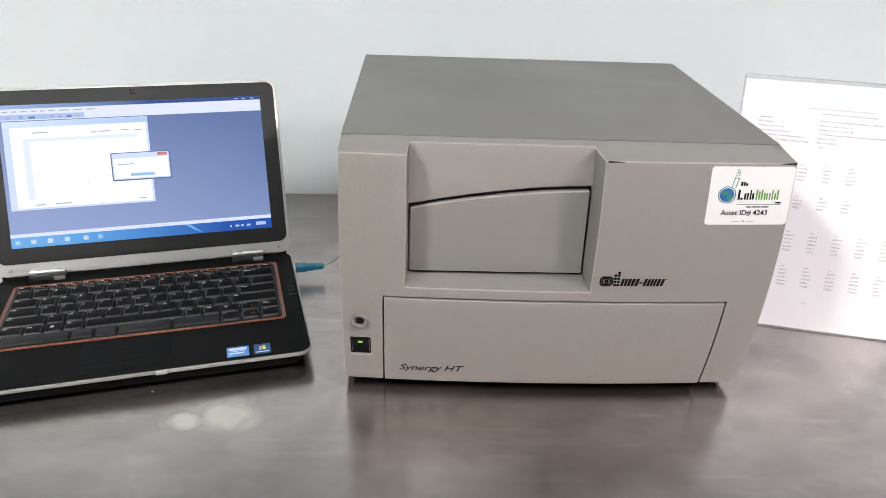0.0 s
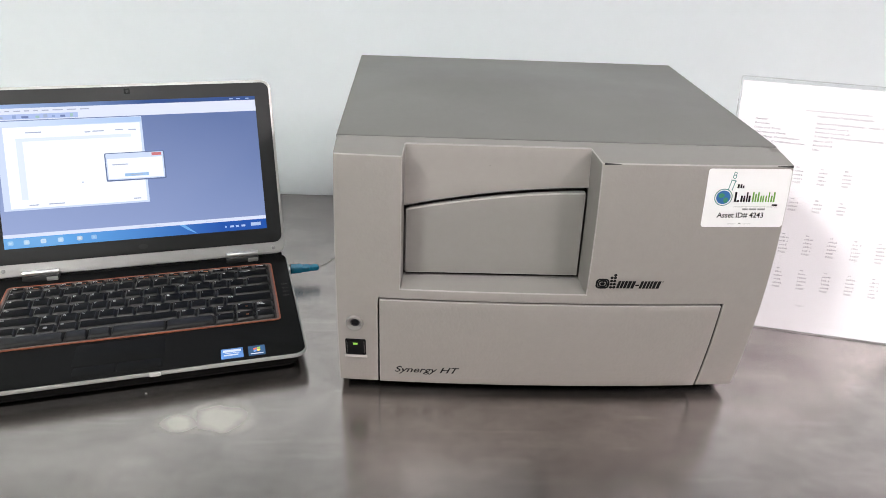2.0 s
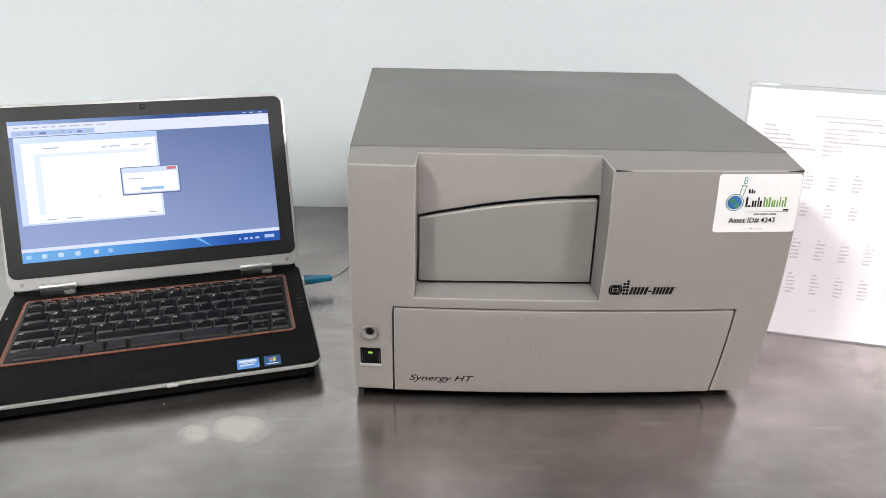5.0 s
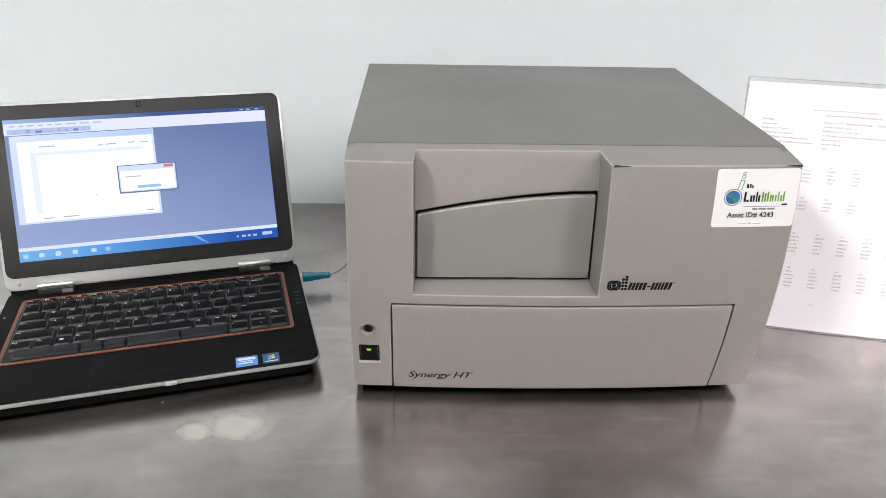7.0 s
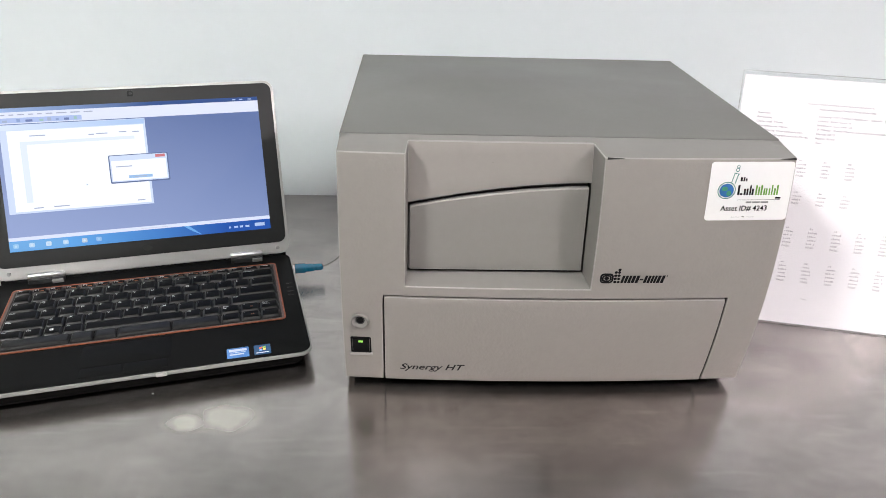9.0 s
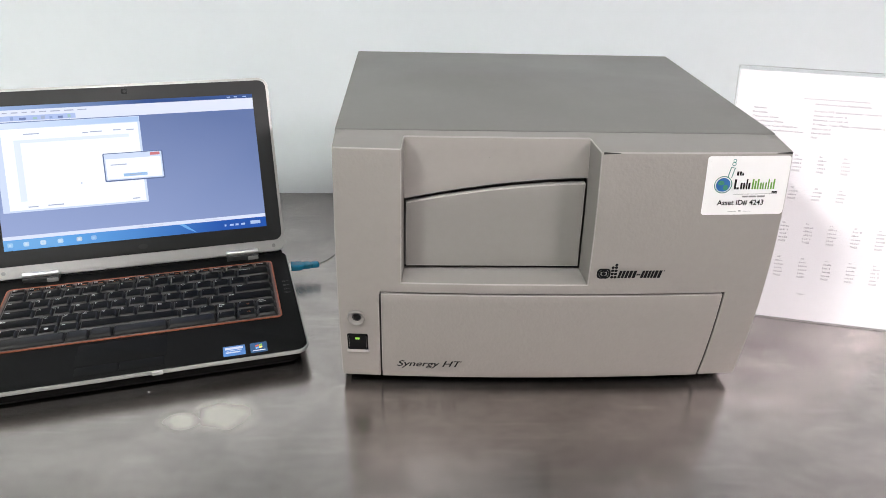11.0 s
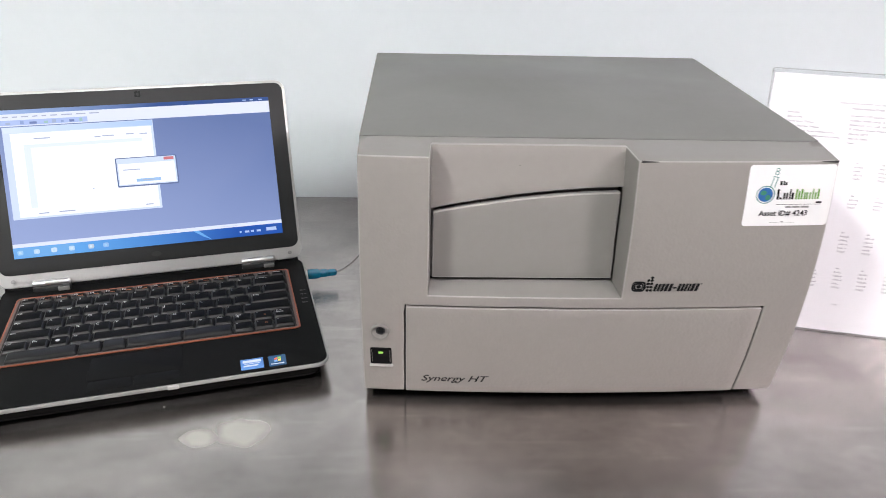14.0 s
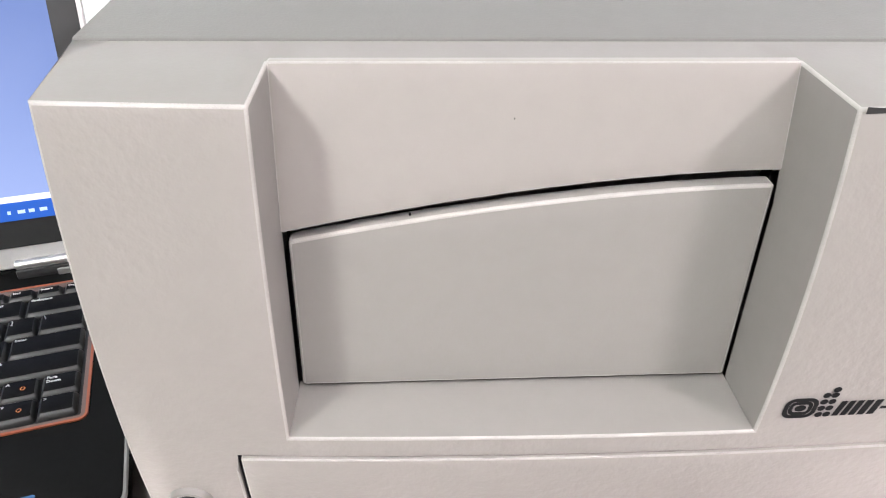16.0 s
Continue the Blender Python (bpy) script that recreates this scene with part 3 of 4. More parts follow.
add_loft(sw, [[(x, -0.0112, -0.0005), (x, -0.0112, 0.0004), (x, -0.0134, 0.0017), (x, -0.0140, 0.0015), (x, -0.0143, -0.0005)] for x in (-0.0118, -0.0112, 0.0112, 0.0118)])
bmesh.ops.transform(sw, matrix=ms, verts=sw.verts)
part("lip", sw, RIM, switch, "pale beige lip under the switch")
sw = slab(-0.0024, 0.0024, 0.0052, 0.0074, 0.0012, 0.0023, 0.0006, 0.0003, 3)
bmesh.ops.transform(sw, matrix=ms, verts=sw.verts)
part("lamp", sw, LED, switch, "small lit green indicator")

# dark slits under the ledge of the right-hand front
for a, b in ((0.2205, 0.2345), (0.3665, 0.3805)):
    bm = bmesh.new()
    sheet(bm, lambda x, v, a=a, b=b: (x, front(x, Z1) - 0.0006, Z1 - 0.0004 + (v - 0.5) * 0.0016 * (1.3 - abs(x - (a if a < 0.3 else b)) / 0.014)), steps(a, b, 6), (0, 1))
    part("slit", bm, DARK, reader)

# small dark nicks on the rear of the recess
for a, b, r in ((0.0985, 0.1998, 0.0007), (0.1300, 0.2290, 0.0003)):
    bm = bmesh.new()
    add_flat(bm, *disc(a, b, r * 0.5, r, 8), lambda p, q: (p, back(q) - 0.0013, q))
    part("nick", bm, INK, reader, smooth=False)

# lettering on the lower panel
v, f = writing("Synergy HT", 0.0118, 0.32, 0.00013, 4)
k = 0.0615 / max(p[0] for p in v)
bm = bmesh.new()
add_flat(bm, [(0.0515 + p[0] * k, 0.0268 + p[1] * 0.92, 0) for p in v], f, surf(0.0008))
part("lettering", bm, INK, reader, "black italic lettering", smooth=False)

# maker's mark: a dark emblem of rings and dots, then plain slanted bars
mk = surf(0.0003)
ex, ez = 0.2316, 0.1358


def frame_shape(a0, a1, b0, b1, r, w):
    o, i = round_rect(a0, a1, b0, b1, r), round_rect(a0 + w, a1 - w, b0 + w, b1 - w, max(r - w, 0.0004))
    m = len(o)
    return o + i, [(q, (q + 1) % m, m + (q + 1) % m, m + q) for q in range(m)]


def printed(name, shape):
    bm = bmesh.new()
    add_flat(bm, *shape, mk)
    return part(name, bm, INK, reader, smooth=False)


printed("mark_ring", frame_shape(ex - 0.0060, ex + 0.0060, ez - 0.0050, ez + 0.0050, 0.0036, 0.0017))
printed("mark_ring", frame_shape(ex - 0.0042, ex + 0.0042, ez - 0.0033, ez + 0.0033, 0.0024, 0.0015))
printed("mark_dot", disc(ex, ez, 0.0021, 0.0016))
for dx in (0.0076, 0.0105):
    for dz in (-0.0036, -0.0004, 0.0028, 0.0060, 0.0086):
        if dz < 0.008 or dx > 0.01:
            printed("mark_dot", disc(ex + dx, ez + dz, 0.00145, 0.00135, 10))
x = 0.2440
for w, lo, hi in ((0.0054, 0, 1), (0.0024, 0, 1), (0.0062, 0, 1), (0.0034, 0.36, 0.54), (0.0054, 0, 1), (0.0048, 0, 1), (0.0062, 0, 1)):
    h, sh, z = 0.0074, 0.22, 0.1312
    for c0, c1 in [(0, 1)] if w < 0.004 else [(0, 0.44), (0.57, 1)]:
        printed("mark_bar", ([(x + q * w + sh * p * h, z + p * h) for q, p in ((c0, lo), (c1, lo), (c1, hi), (c0, hi))], [(0, 1, 2, 3)]))
    x += w + 0.0007
printed("mark_dot", disc(x + 0.0022, 0.1381, 0.0006, 0.0006, 8))

# asset label
SX0, SX1, SZ0, SZ1 = 0.3080, 0.3800, 0.1905, 0.2405
bm = bmesh.new()
sheet(bm, lambda a, b: (a, front(a, b) - 0.0004, b), steps(SX0 + 0.0028, SX1 - 0.0028, 12), steps(SZ0, SZ1, 10))
sheet(bm, lambda a, b: (a, front(a, b) - 0.0004, b), steps(SX0, SX0 + 0.0028, 1), steps(SZ0 + 0.0028, SZ1 - 0.0028, 8))
sheet(bm, lambda a, b: (a, front(a, b) - 0.0004, b), steps(SX1 - 0.0028, SX1, 1), steps(SZ0 + 0.0028, SZ1 - 0.0028, 8))
for cx, cz, a0 in ((SX0 + 0.0028, SZ0 + 0.0028, 180), (SX1 - 0.0028, SZ0 + 0.0028, 270), (SX1 - 0.0028, SZ1 - 0.0028, 0), (SX0 + 0.0028, SZ1 - 0.0028, 90)):
    add_flat(bm, [(cx, cz)] + [(cx + 0.0028 * math.cos(radians(a0 + 15 * i)), cz + 0.0028 * math.sin(radians(a0 + 15 * i))) for i in range(7)], [tuple(range(8))], surf(0.0004))
label = part("asset_label", bm, LABEL, reader, "white rounded sticker with a coloured emblem and asset number")
shift = lambda a, b: (0.3236 + (a - 0.3285) * 1.07, b + 0.0022)
on = lambda a, b: surf(0.0007)(*shift(a, b))
over = lambda a, b: surf(0.0009)(*shift(a, b))
flat_on = surf(0.0007)
bm = bmesh.new()
for shape in (ring(0.3285, 0.2145, 0.0066, 0.0073), ring(0.3355, 0.2345, 0.0009, 0.0014, 12), ring(0.3352, 0.2318, 0.0011, 0.0017, 12)):
    add_flat(bm, *shape, on)
add_flat(bm, [(0.3312, 0.2212), (0.3318, 0.2210), (0.3336, 0.2290), (0.3330, 0.2291)], [(0, 1, 2, 3)], on)
add_flat(bm, [(0.3342, 0.2205), (0.3348, 0.2202), (0.3366, 0.2280), (0.3360, 0.2283)], [(0, 1, 2, 3)], on)
add_flat(bm, [(0.3326, 0.2289), (0.3372, 0.2279), (0.3373, 0.2285), (0.3327, 0.2295)], [(0, 1, 2, 3)], on)
part("emblem_outline", bm, LABEL_TEAL, label, smooth=False)
bm = bmesh.new()
add_flat(bm, *disc(0.3285, 0.2145, 0.0058, 0.0058), on)
part("emblem_globe", bm, LABEL_BLUE, label, smooth=False)
bm = bmesh.new()
for p in (disc(0.3268, 0.2160, 0.0026, 0.0020, 9), disc(0.3305, 0.2122, 0.0020, 0.0024, 9)):
    add_flat(bm, *p, over)
part("emblem_land", bm, LABEL_LAND, label, smooth=False)
bm = bmesh.new()     # plain bars in place of the owner's words
for a0, a1, b0, b1 in ((0.3385, 0.3402, 0.2222, 0.2256), (0.3408, 0.3422, 0.2222, 0.2256), (0.3427, 0.3440, 0.2222, 0.2246), (0.3375, 0.3392, 0.2105, 0.2190), (0.3396, 0.3416, 0.2105, 0.2122),
                       (0.3426, 0.3442, 0.2105, 0.2160), (0.3448, 0.3462, 0.2105, 0.2160), (0.3472, 0.3484, 0.2105, 0.2190), (0.3490, 0.3506, 0.2105, 0.2160), (0.3378, 0.3735, 0.2062, 0.2065), (0.3690, 0.3735, 0.2072, 0.2086)):
    add_flat(bm, *quad(a0, a1, b0, b1), on)
part("word_bars", bm, INK, label, smooth=False)
bm = bmesh.new()
for a0, w, h in ((0.3520, 0.0014, 0.0085), (0.3541, 0.0014, 0.0070), (0.3562, 0.0014, 0.0085), (0.3586, 0.0013, 0.0056), (0.3604, 0.0013, 0.0056), (0.3628, 0.0012, 0.0056), (0.3650, 0.0011, 0.0085), (0.3671, 0.0014, 0.0056), (0.3692, 0.0014, 0.0085)):
    add_flat(bm, *quad(a0, a0 + w, 0.2105, 0.2105 + h), on)
part("word_bars", bm, LABEL_GREEN, label, smooth=False)
bm = bmesh.new()
for a0, a1 in ((0.3455, 0.3500), (0.3508, 0.3570), (0.3578, 0.3640)):
    add_flat(bm, *quad(a0, a1, 0.2035, 0.2050), on)
for a0, a1, b0, b1 in ((0.3355, 0.3425, 0.1912, 0.1915), (0.3480, 0.3545, 0.1912, 0.1915), (0.3442, 0.3462, 0.1912, 0.1922)):
    add_flat(bm, *quad(a0, a1, b0, b1), on)
part("small_bars", bm, GREY_INK, label, smooth=False)
v, f = writing("Asset ID# 4243", 0.0066, 0, 0.00012, 3)
k = 0.0405 / max(p[0] for p in v)
bm = bmesh.new()
add_flat(bm, [(0.3208 + p[0] * k, 0.1992 + p[1] * 0.95, 0) for p in v], f, flat_on)
part("lettering", bm, INK, label, smooth=False)

# ---------------------------------------------------------------- the laptop
LAP = pose(-0.036, 0.028, 0, 0, 0, 14.7)
laptop = tagged(empty("laptop", LAP), "open black and silver laptop with orange keyboard trim, screen on", "laptop")
LX0, LX1, LY0, LY1, DECK = -0.3195, 0.0015, -0.005, 0.212, 0.026
part("base", slab(LX0 + 0.007, LX1 - 0.007, LY0 + 0.009, LY1 - 0.004, 0.0025, 0.0212, 0.012, 0.006), LAPTOP_UNDER, laptop)
part("edge_band", slab(LX0, LX1, LY0, LY1, 0.0203, 0.0246, 0.013, 0.0013), EDGE_ALLOY, laptop, "satin silver edge band")
deck = part("deck", slab(LX0 + 0.0016, LX1 - 0.0016, LY0 + 0.0016, LY1 - 0.001, 0.0235, DECK, 0.0118, 0.0012), LAPTOP_BLACK, laptop, "black soft-touch palm rest")
part("latch", slab(-0.1445, -0.1345, LY0 - 0.0014, LY0 + 0.003, 0.0208, 0.0243, 0.001, 0.0005, 3), SILVER, laptop)
for fx in (LX0 + 0.05, LX1 - 0.05):
    for fy in (0.035, 0.19):
        part("foot", slab(fx - 0.012, fx + 0.012, fy - 0.004, fy + 0.004, 0, 0.0035, 0.003, 0.0006, 4), RUBBER, laptop)
# touchpad with two buttons, let into the palm rest
part("touchpad", slab(-0.2135, -0.1315, 0.0175, 0.0545, DECK - 0.001, DECK + 0.0002, 0.003, 0.0003, 4), LAPTOP_BLACK, deck)
for a0, a1 in ((-0.2115, -0.1745), (-0.1730, -0.1335)):
    part("touchpad_button", slab(a0, a1, 0.0015, 0.0160, DECK - 0.001, DECK + 0.0005, 0.002, 0.0004, 4), LAPTOP_BLACK, deck)

KX0, KX1, KY0, KY1 = -0.3000, -0.0182, 0.0590, 0.1865


def band(x0, x1, y0, y1, r, w, z0, z1, n=5):
    """A closed frame of width w."""
    bm = bmesh.new()
    o, i = round_rect(x0, x1, y0, y1, r, n), round_rect(x0 + w, x1 - w, y0 + w, y1 - w, max(r - w, 0.0005), n)
    rings = [[bm.verts.new((x, y, z)) for x, y in loop] for loop, z in ((o, z0), (o, z1), (i, z1), (i, z0))]
    m = len(o)
    for a, b in zip(rings, rings[1:]):
        for j in range(m):
            bm.faces.new((a[j], a[(j + 1) % m], b[(j + 1) % m], b[j]))
    return bm


kb = part("keyboard", slab(KX0 + 0.001, KX1 - 0.001, KY0 + 0.001, KY1 - 0.001, DECK - 0.002, DECK + 0.0003, 0.004, 0.0002, 4), KEY_WELL, laptop, "black keyboard with pale legends")
part("orange_trim", band(KX0, KX1, KY0, KY1, 0.005, 0.0015, DECK - 0.001, DECK + 0.0010), ORANGE, kb, "thin orange trim line")
part("inner_trim", band(KX0 + 0.0015, KX1 - 0.0015, KY0 + 0.0012, KY1 - 0.0015, 0.004, 0.0022, DECK - 0.001, DECK + 0.0007), BROWN, kb)
bm = bmesh.new()
add_box(bm, KX0 + 0.005, KX1 - 0.005, KY1 - 0.0068, KY1 - 0.0035, DECK, DECK + 0.0007)
part("rear_trim", bm, BROWN, kb)


def key_mesh(w, d, h=0.0036):
    """A sloped key cap; origin at the middle of its foot."""
    bm = bmesh.new()
    a, b = w / 2, d / 2
    loops = [[(x, y, z) for x, y in round_rect(-a + i, a - i, -b + jf, b - jb, 0.0012, 2)] for i, jf, jb, z in
             ((0, 0, 0, 0), (0.0002, 0.0002, 0.0002, 0.0012), (0.0017, 0.0026, 0.0010, h - 0.0002), (0.0021, 0.0031, 0.0013, h))]
    me = finish(add_loft(bm, loops), True, 40)
    for p in me.polygons:
        p.material_index = 0 if p.normal.z > 0.9 else 1
    return me


ROWSK = [
    (0.0105, ["Esc", "F1", "F2", "F3", "F4", "F5", "F6", "F7", "F8", "F9", "F10", "F11", "F12", "Home", "End", "Insert", "Delete"], [15 / 17] * 17),
    (0.0185, ["~", "1", "2", "3", "4", "5", "6", "7", "8", "9", "0", "-", "=", "Backspace"], [1] * 13 + [2]),
    (0.0185, ["Tab", "Q", "W", "E", "R", "T", "Y", "U", "I", "O", "P", "[", "]", "\\"], [1.5] + [1] * 12 + [1.5]),
    (0.0185, ["Caps", "A", "S", "D", "F", "G", "H", "J", "K", "L", ";", "'", "Enter"], [1.75] + [1] * 11 + [2.25]),
    (0.0185, ["Shift", "Z", "X", "C", "V", "B", "N", "M", ",", ".", "/", "Shift"], [2.25] + [1] * 10 + [2.75]),
    (0.0165, ["Ctrl", "Fn", "*", "Alt", "", "Alt", "Ctrl", "Page\nUp", "^", "Page\nDown"], [1.25, 1, 1, 1.1, 5.3, 1, 1, 1.12, 1.12, 1.11]),
]
GX0, GX1 = KX0 + 0.0052, KX1 - 0.0050
UNIT = (GX1 - GX0) / 15
cache = {}


def legend(verts, faces, material):
    bm = bmesh.new()
    add_flat(bm, verts, faces, lambda a, b: (a, b, DECK + 0.0041))
    return part("legend", bm, material, kb, smooth=False)


def keycap(x, y, w, d, words, material=KEY, size=0.0047):
    name = (round(w, 4), round(d, 4), material.name)
    if name not in cache:
        cache[name] = key_mesh(w, d)
        cache[name].materials.append(material)
        cache[name].materials.append(KEY_SKIRT if material is KEY else material)
    ob = part("key", cache[name], None, kb, m=pose(x, y, DECK + 0.0003))
    if words in ("*",):
        legend(*disc(x - 0.001, y + 0.001, 0.0022, 0.0020, 10), LEGEND)
    elif words:
        long = len(words) > 2
        s = 0.0029 if long else size
        v, f = writing(words, s, 0, 0.00012, 2)
        ox, oy = x - w / 2 + 0.0028, y + d / 2 - 0.0022 - s * 0.72
        legend([(ox + p[0], oy + p[1]) for p in v], f, LEGEND)
        if words[0] == "F" and words[1:].isdigit():
            legend(*quad(ox + 0.0045, ox + 0.0095, oy - 0.0016, oy - 0.0007), LEGEND_ORANGE)
    return ob


y = KY1 - 0.0062
for depth, words, widths in ROWSK:
    x = GX0
    for wd, u in zip(words, widths):
        keycap(x + u * UNIT / 2, y - depth / 2, u * UNIT - 0.0007, depth - 0.0007, wd)
        x += u * UNIT
    y -= depth
# pointing buttons and the lower arrow keys
strip = y - KY0 - 0.0042
x = GX0 + 0.006
for wd in (0.062, 0.0215, 0.0215, 0.052, GX1 - 3 * 1.117 * UNIT - GX0 - 0.006 - 0.157 - 0.0006):
    keycap(x + wd / 2, y - strip / 2, wd - 0.0006, strip - 0.0004, "", TRACK_BUTTON)
    x += wd
for i, a in enumerate(("<", "v", ">")):
    keycap(GX1 - (2.5 - i) * 1.117 * UNIT, y - strip / 2, 1.117 * UNIT - 0.0007, strip - 0.0005, a, KEY, 0.003)
for i in (0, 1):
    ox, oy = GX1 - 1.5 * 1.117 * UNIT + 0.002, y - strip / 2 + i * (strip + 0.0165) / 2
    legend(*ring(ox, oy, 0.0009, 0.0014, 10), LEGEND_ORANGE)
# control marks beside the keyboard, status light
bm = bmesh.new()
for yy in (0.108, 0.1165, 0.125, 0.134):
    add_flat(bm, *ring(-0.0095, yy, 0.0012, 0.0016, 12), lambda a, b: (a, b, DECK + 0.0003))
    add_flat(bm, *quad(-0.0070, -0.0050, yy - 0.0004, yy + 0.0004), lambda a, b: (a, b, DECK + 0.0003))
part("control_marks", bm, FAINT_INK, deck, smooth=False)
bm = bmesh.new()
add_flat(bm, *disc(-0.3114, 0.153, 0.0013, 0.0013, 12), lambda a, b: (a, b, DECK + 0.0003))
part("status_light", bm, glow("blue_status", (0.5, 0.75, 0.9), 0.5), deck, smooth=False)
# two foil stickers
st = part("foil_sticker", slab(-0.0800, -0.0592, -0.0010 + 0.001, 0.0165, DECK - 0.0005, DECK + 0.0004, 0.001, 0.0001, 3), STICK_BLUE, deck, "blue foil sticker with pale bars")
bm = bmesh.new()
for a0, a1, b0, b1 in ((-0.0780, -0.0612, 0.0100, 0.0140), (-0.0775, -0.0640, 0.0040, 0.0062), (-0.0765, -0.0625, 0.0078, 0.0088)):
    add_flat(bm, *quad(a0, a1, b0, b1), lambda a, b: (a, b, DECK + 0.0006))
part("pale_bars", bm, STICK_LIGHT, st, smooth=False)
st = part("foil_sticker", slab(-0.0545, -0.0385, 0.0000, 0.0165, DECK - 0.0005, DECK + 0.0004, 0.001, 0.0001, 3), STICK_NAVY, deck, "navy foil sticker with four bright colour patches")
for i, mt in enumerate(FLAG):
    bm = bmesh.new()
    cx, cy = -0.0480 + 0.0034 * (i % 2), 0.0110 - 0.0036 * (i // 2)
    add_flat(bm, *quad(cx - 0.0015, cx + 0.0015, cy - 0.0015, cy + 0.0015), lambda a, b: (a, b + (a + 0.047) * 0.25, DECK + 0.0006))
    part("colour_patch", bm, mt, st, smooth=False)
bm = bmesh.new()
add_flat(bm, *quad(-0.0525, -0.0405, 0.0020, 0.0034), lambda a, b: (a, b, DECK + 0.0006))
part("pale_bars", bm, STICK_LIGHT, st, smooth=False)

# lid: built flat (x right, y up, z towards the user), then leant back
LID = pose(0, 0.205, 0.028, 66)
lid = part("lid", slab(-0.3210, 0.0010, 0.0015, 0.2105, -0.0075, 0.0, 0.012, 0.0016), SILVER, laptop, "satin silver lid shell", LID)
part("screen_bezel", slab(-0.3180, -0.0022, 0.0155, 0.2072, -0.001, 0.0012, 0.009, 0.0006), BEZEL_BLACK, lid, "matt black screen surround")
part("lid_foot", box(-0.316, -0.004, -0.0022, 0.0022, -0.006, -0.0022, 0.0008), LAPTOP_BLACK, lid)
cam_pod = part("webcam", slab(-0.1628, -0.1562, 0.1982, 0.2048, 0.0005, 0.0017, 0.0008, 0.0002, 3), LENS, lid, "small square webcam window")
part("lens", lathe([(0.0016, 0.0), (0.0016, 0.0003), (0.0010, 0.0004)], 16, pose(-0.1595, 0.2015, 0.0016)), BEZEL_BLACK, cam_pod)
for u in (-0.3060, -0.0130):
    part("lid_bumper", lathe([(0.0022, 0.0), (0.0022, 0.0009), (0.0014, 0.0013), (0.0003, 0.0014)], 16, pose(u, 0.0088, 0)), BUMPER, lid)
bm = bmesh.new()     # worn maker's mark under the screen
add_flat(bm, *disc(-0.1595, 0.0235, 0.0052, 0.0030, 20), lambda a, b: (a, b, 0.0014))
part("round_mark", bm, BEZEL_MARK, lid, smooth=False)
for a0, a1 in ((-0.2868, -0.2494), (-0.0690, -0.0318)):
    hg = part("hinge", lathe([(0.0020, 0), (0.0030, 0.0005), (0.0032, 0.001), (0.0032, a1 - a0 - 0.001), (0.0030, a1 - a0 - 0.0005), (0.0020, a1 - a0)], 24, pose(a0, 0.2030, 0.0338, 0, 90, 0)), CHROME, laptop, "brushed metal barrel hinge")
    part("hinge_block", box(a0 + 0.0002, a1 - 0.0002, 0.1975, 0.2085, 0.0255, 0.0320, 0.0012), HINGE_GREY, hg)
    part("hinge_cap", box(a1 - 0.0125, a1 - 0.0010, 0.1962, 0.1985, 0.0258, 0.0305, 0.0006), HINGE_PALE, hg)

# the lit screen
SU0, SU1, SV0, SV1 = -0.3018, -0.0188, 0.0330, 0.1912
S = 1.0


def lit(name, u0, u1, v0, v1, material, lift, parent, r=0.0):
    bm = bmesh.new()
    if r:
        pts = round_rect(u0, u1, v0, v1, r, 3)
        add_flat(bm, pts, [tuple(range(len(pts)))], lambda a, b: (a, b, lift))
    else:
        add_flat(bm, *quad(u0, u1, v0, v1), lambda a, b: (a, b, lift))
    return part(name, bm, material, parent, smooth=False)


def desktop_blue():
    """Grey-blue application ground, paler towards one lower corner as an angled panel shows it."""
    m = bpy.data.materials.new("screen_ground")
    m.use_nodes = True
    nt = m.node_tree
    b = nt.nodes["Principled BSDF"]
    b.inputs["Base Color"].default_value = (0.01, 0.01, 0.012, 1)
    b.inputs["Roughness"].default_value = 0.55
    b.inputs["Specular IOR Level"].default_value = 0.15
    tc, sep = nt.nodes.new("ShaderNodeTexCoord"), nt.nodes.new("ShaderNodeSeparateXYZ")
    nt.links.new(tc.outputs["Object"], sep.inputs[0])
    r = nt.nodes.new("ShaderNodeMapRange")
    for k, v in zip(("From Min", "From Max", "To Min", "To Max"), (-0.035, 0.150, 1.0, 0.0)):
        r.inputs[k].default_value = v
    slant = nt.nodes.new("ShaderNodeMath")
    slant.operation, slant.inputs[1].default_value = "MULTIPLY_ADD", 0.32
    nt.links.new(sep.outputs["X"], slant.inputs[0])
    nt.links.new(sep.outputs["Y"], slant.inputs[2])
    nt.links.new(slant.outputs[0], r.inputs[0])
    mix = nt.nodes.new("ShaderNodeMix")
    mix.data_type = "RGBA"
    mix.inputs[6].default_value, mix.inputs[7].default_value = (0.118, 0.178, 0.39, 1), (0.31, 0.39, 0.66, 1)
    nt.links.new(r.outputs[0], mix.inputs[0])
    nt.links.new(mix.outputs[2], b.inputs["Emission Color"])
    b.inputs["Emission Strength"].default_value = S
    return m


G_WHITE, G_PALE, G_TOOL = glow("screen_white", (0.90, 0.93, 1.0), S * 1.1), glow("screen_pale_blue", (0.66, 0.76, 0.98), S), glow("screen_toolbar", (0.78, 0.83, 1.0), S)
G_STATUS, G_STRIP = glow("screen_status", (0.74, 0.80, 1.0), S), glow("screen_strip", (0.44, 0.55, 0.86), S)
G_DIM = [glow("screen_dim_icon", c, S) for c in ((0.34, 0.60, 0.88), (0.50, 0.70, 0.92), (0.62, 0.76, 0.92), (0.52, 0.62, 0.74), (0.30, 0.50, 0.82))]
G_FAINT = glow("screen_faint_rule", (0.80, 0.88, 1.0), S)
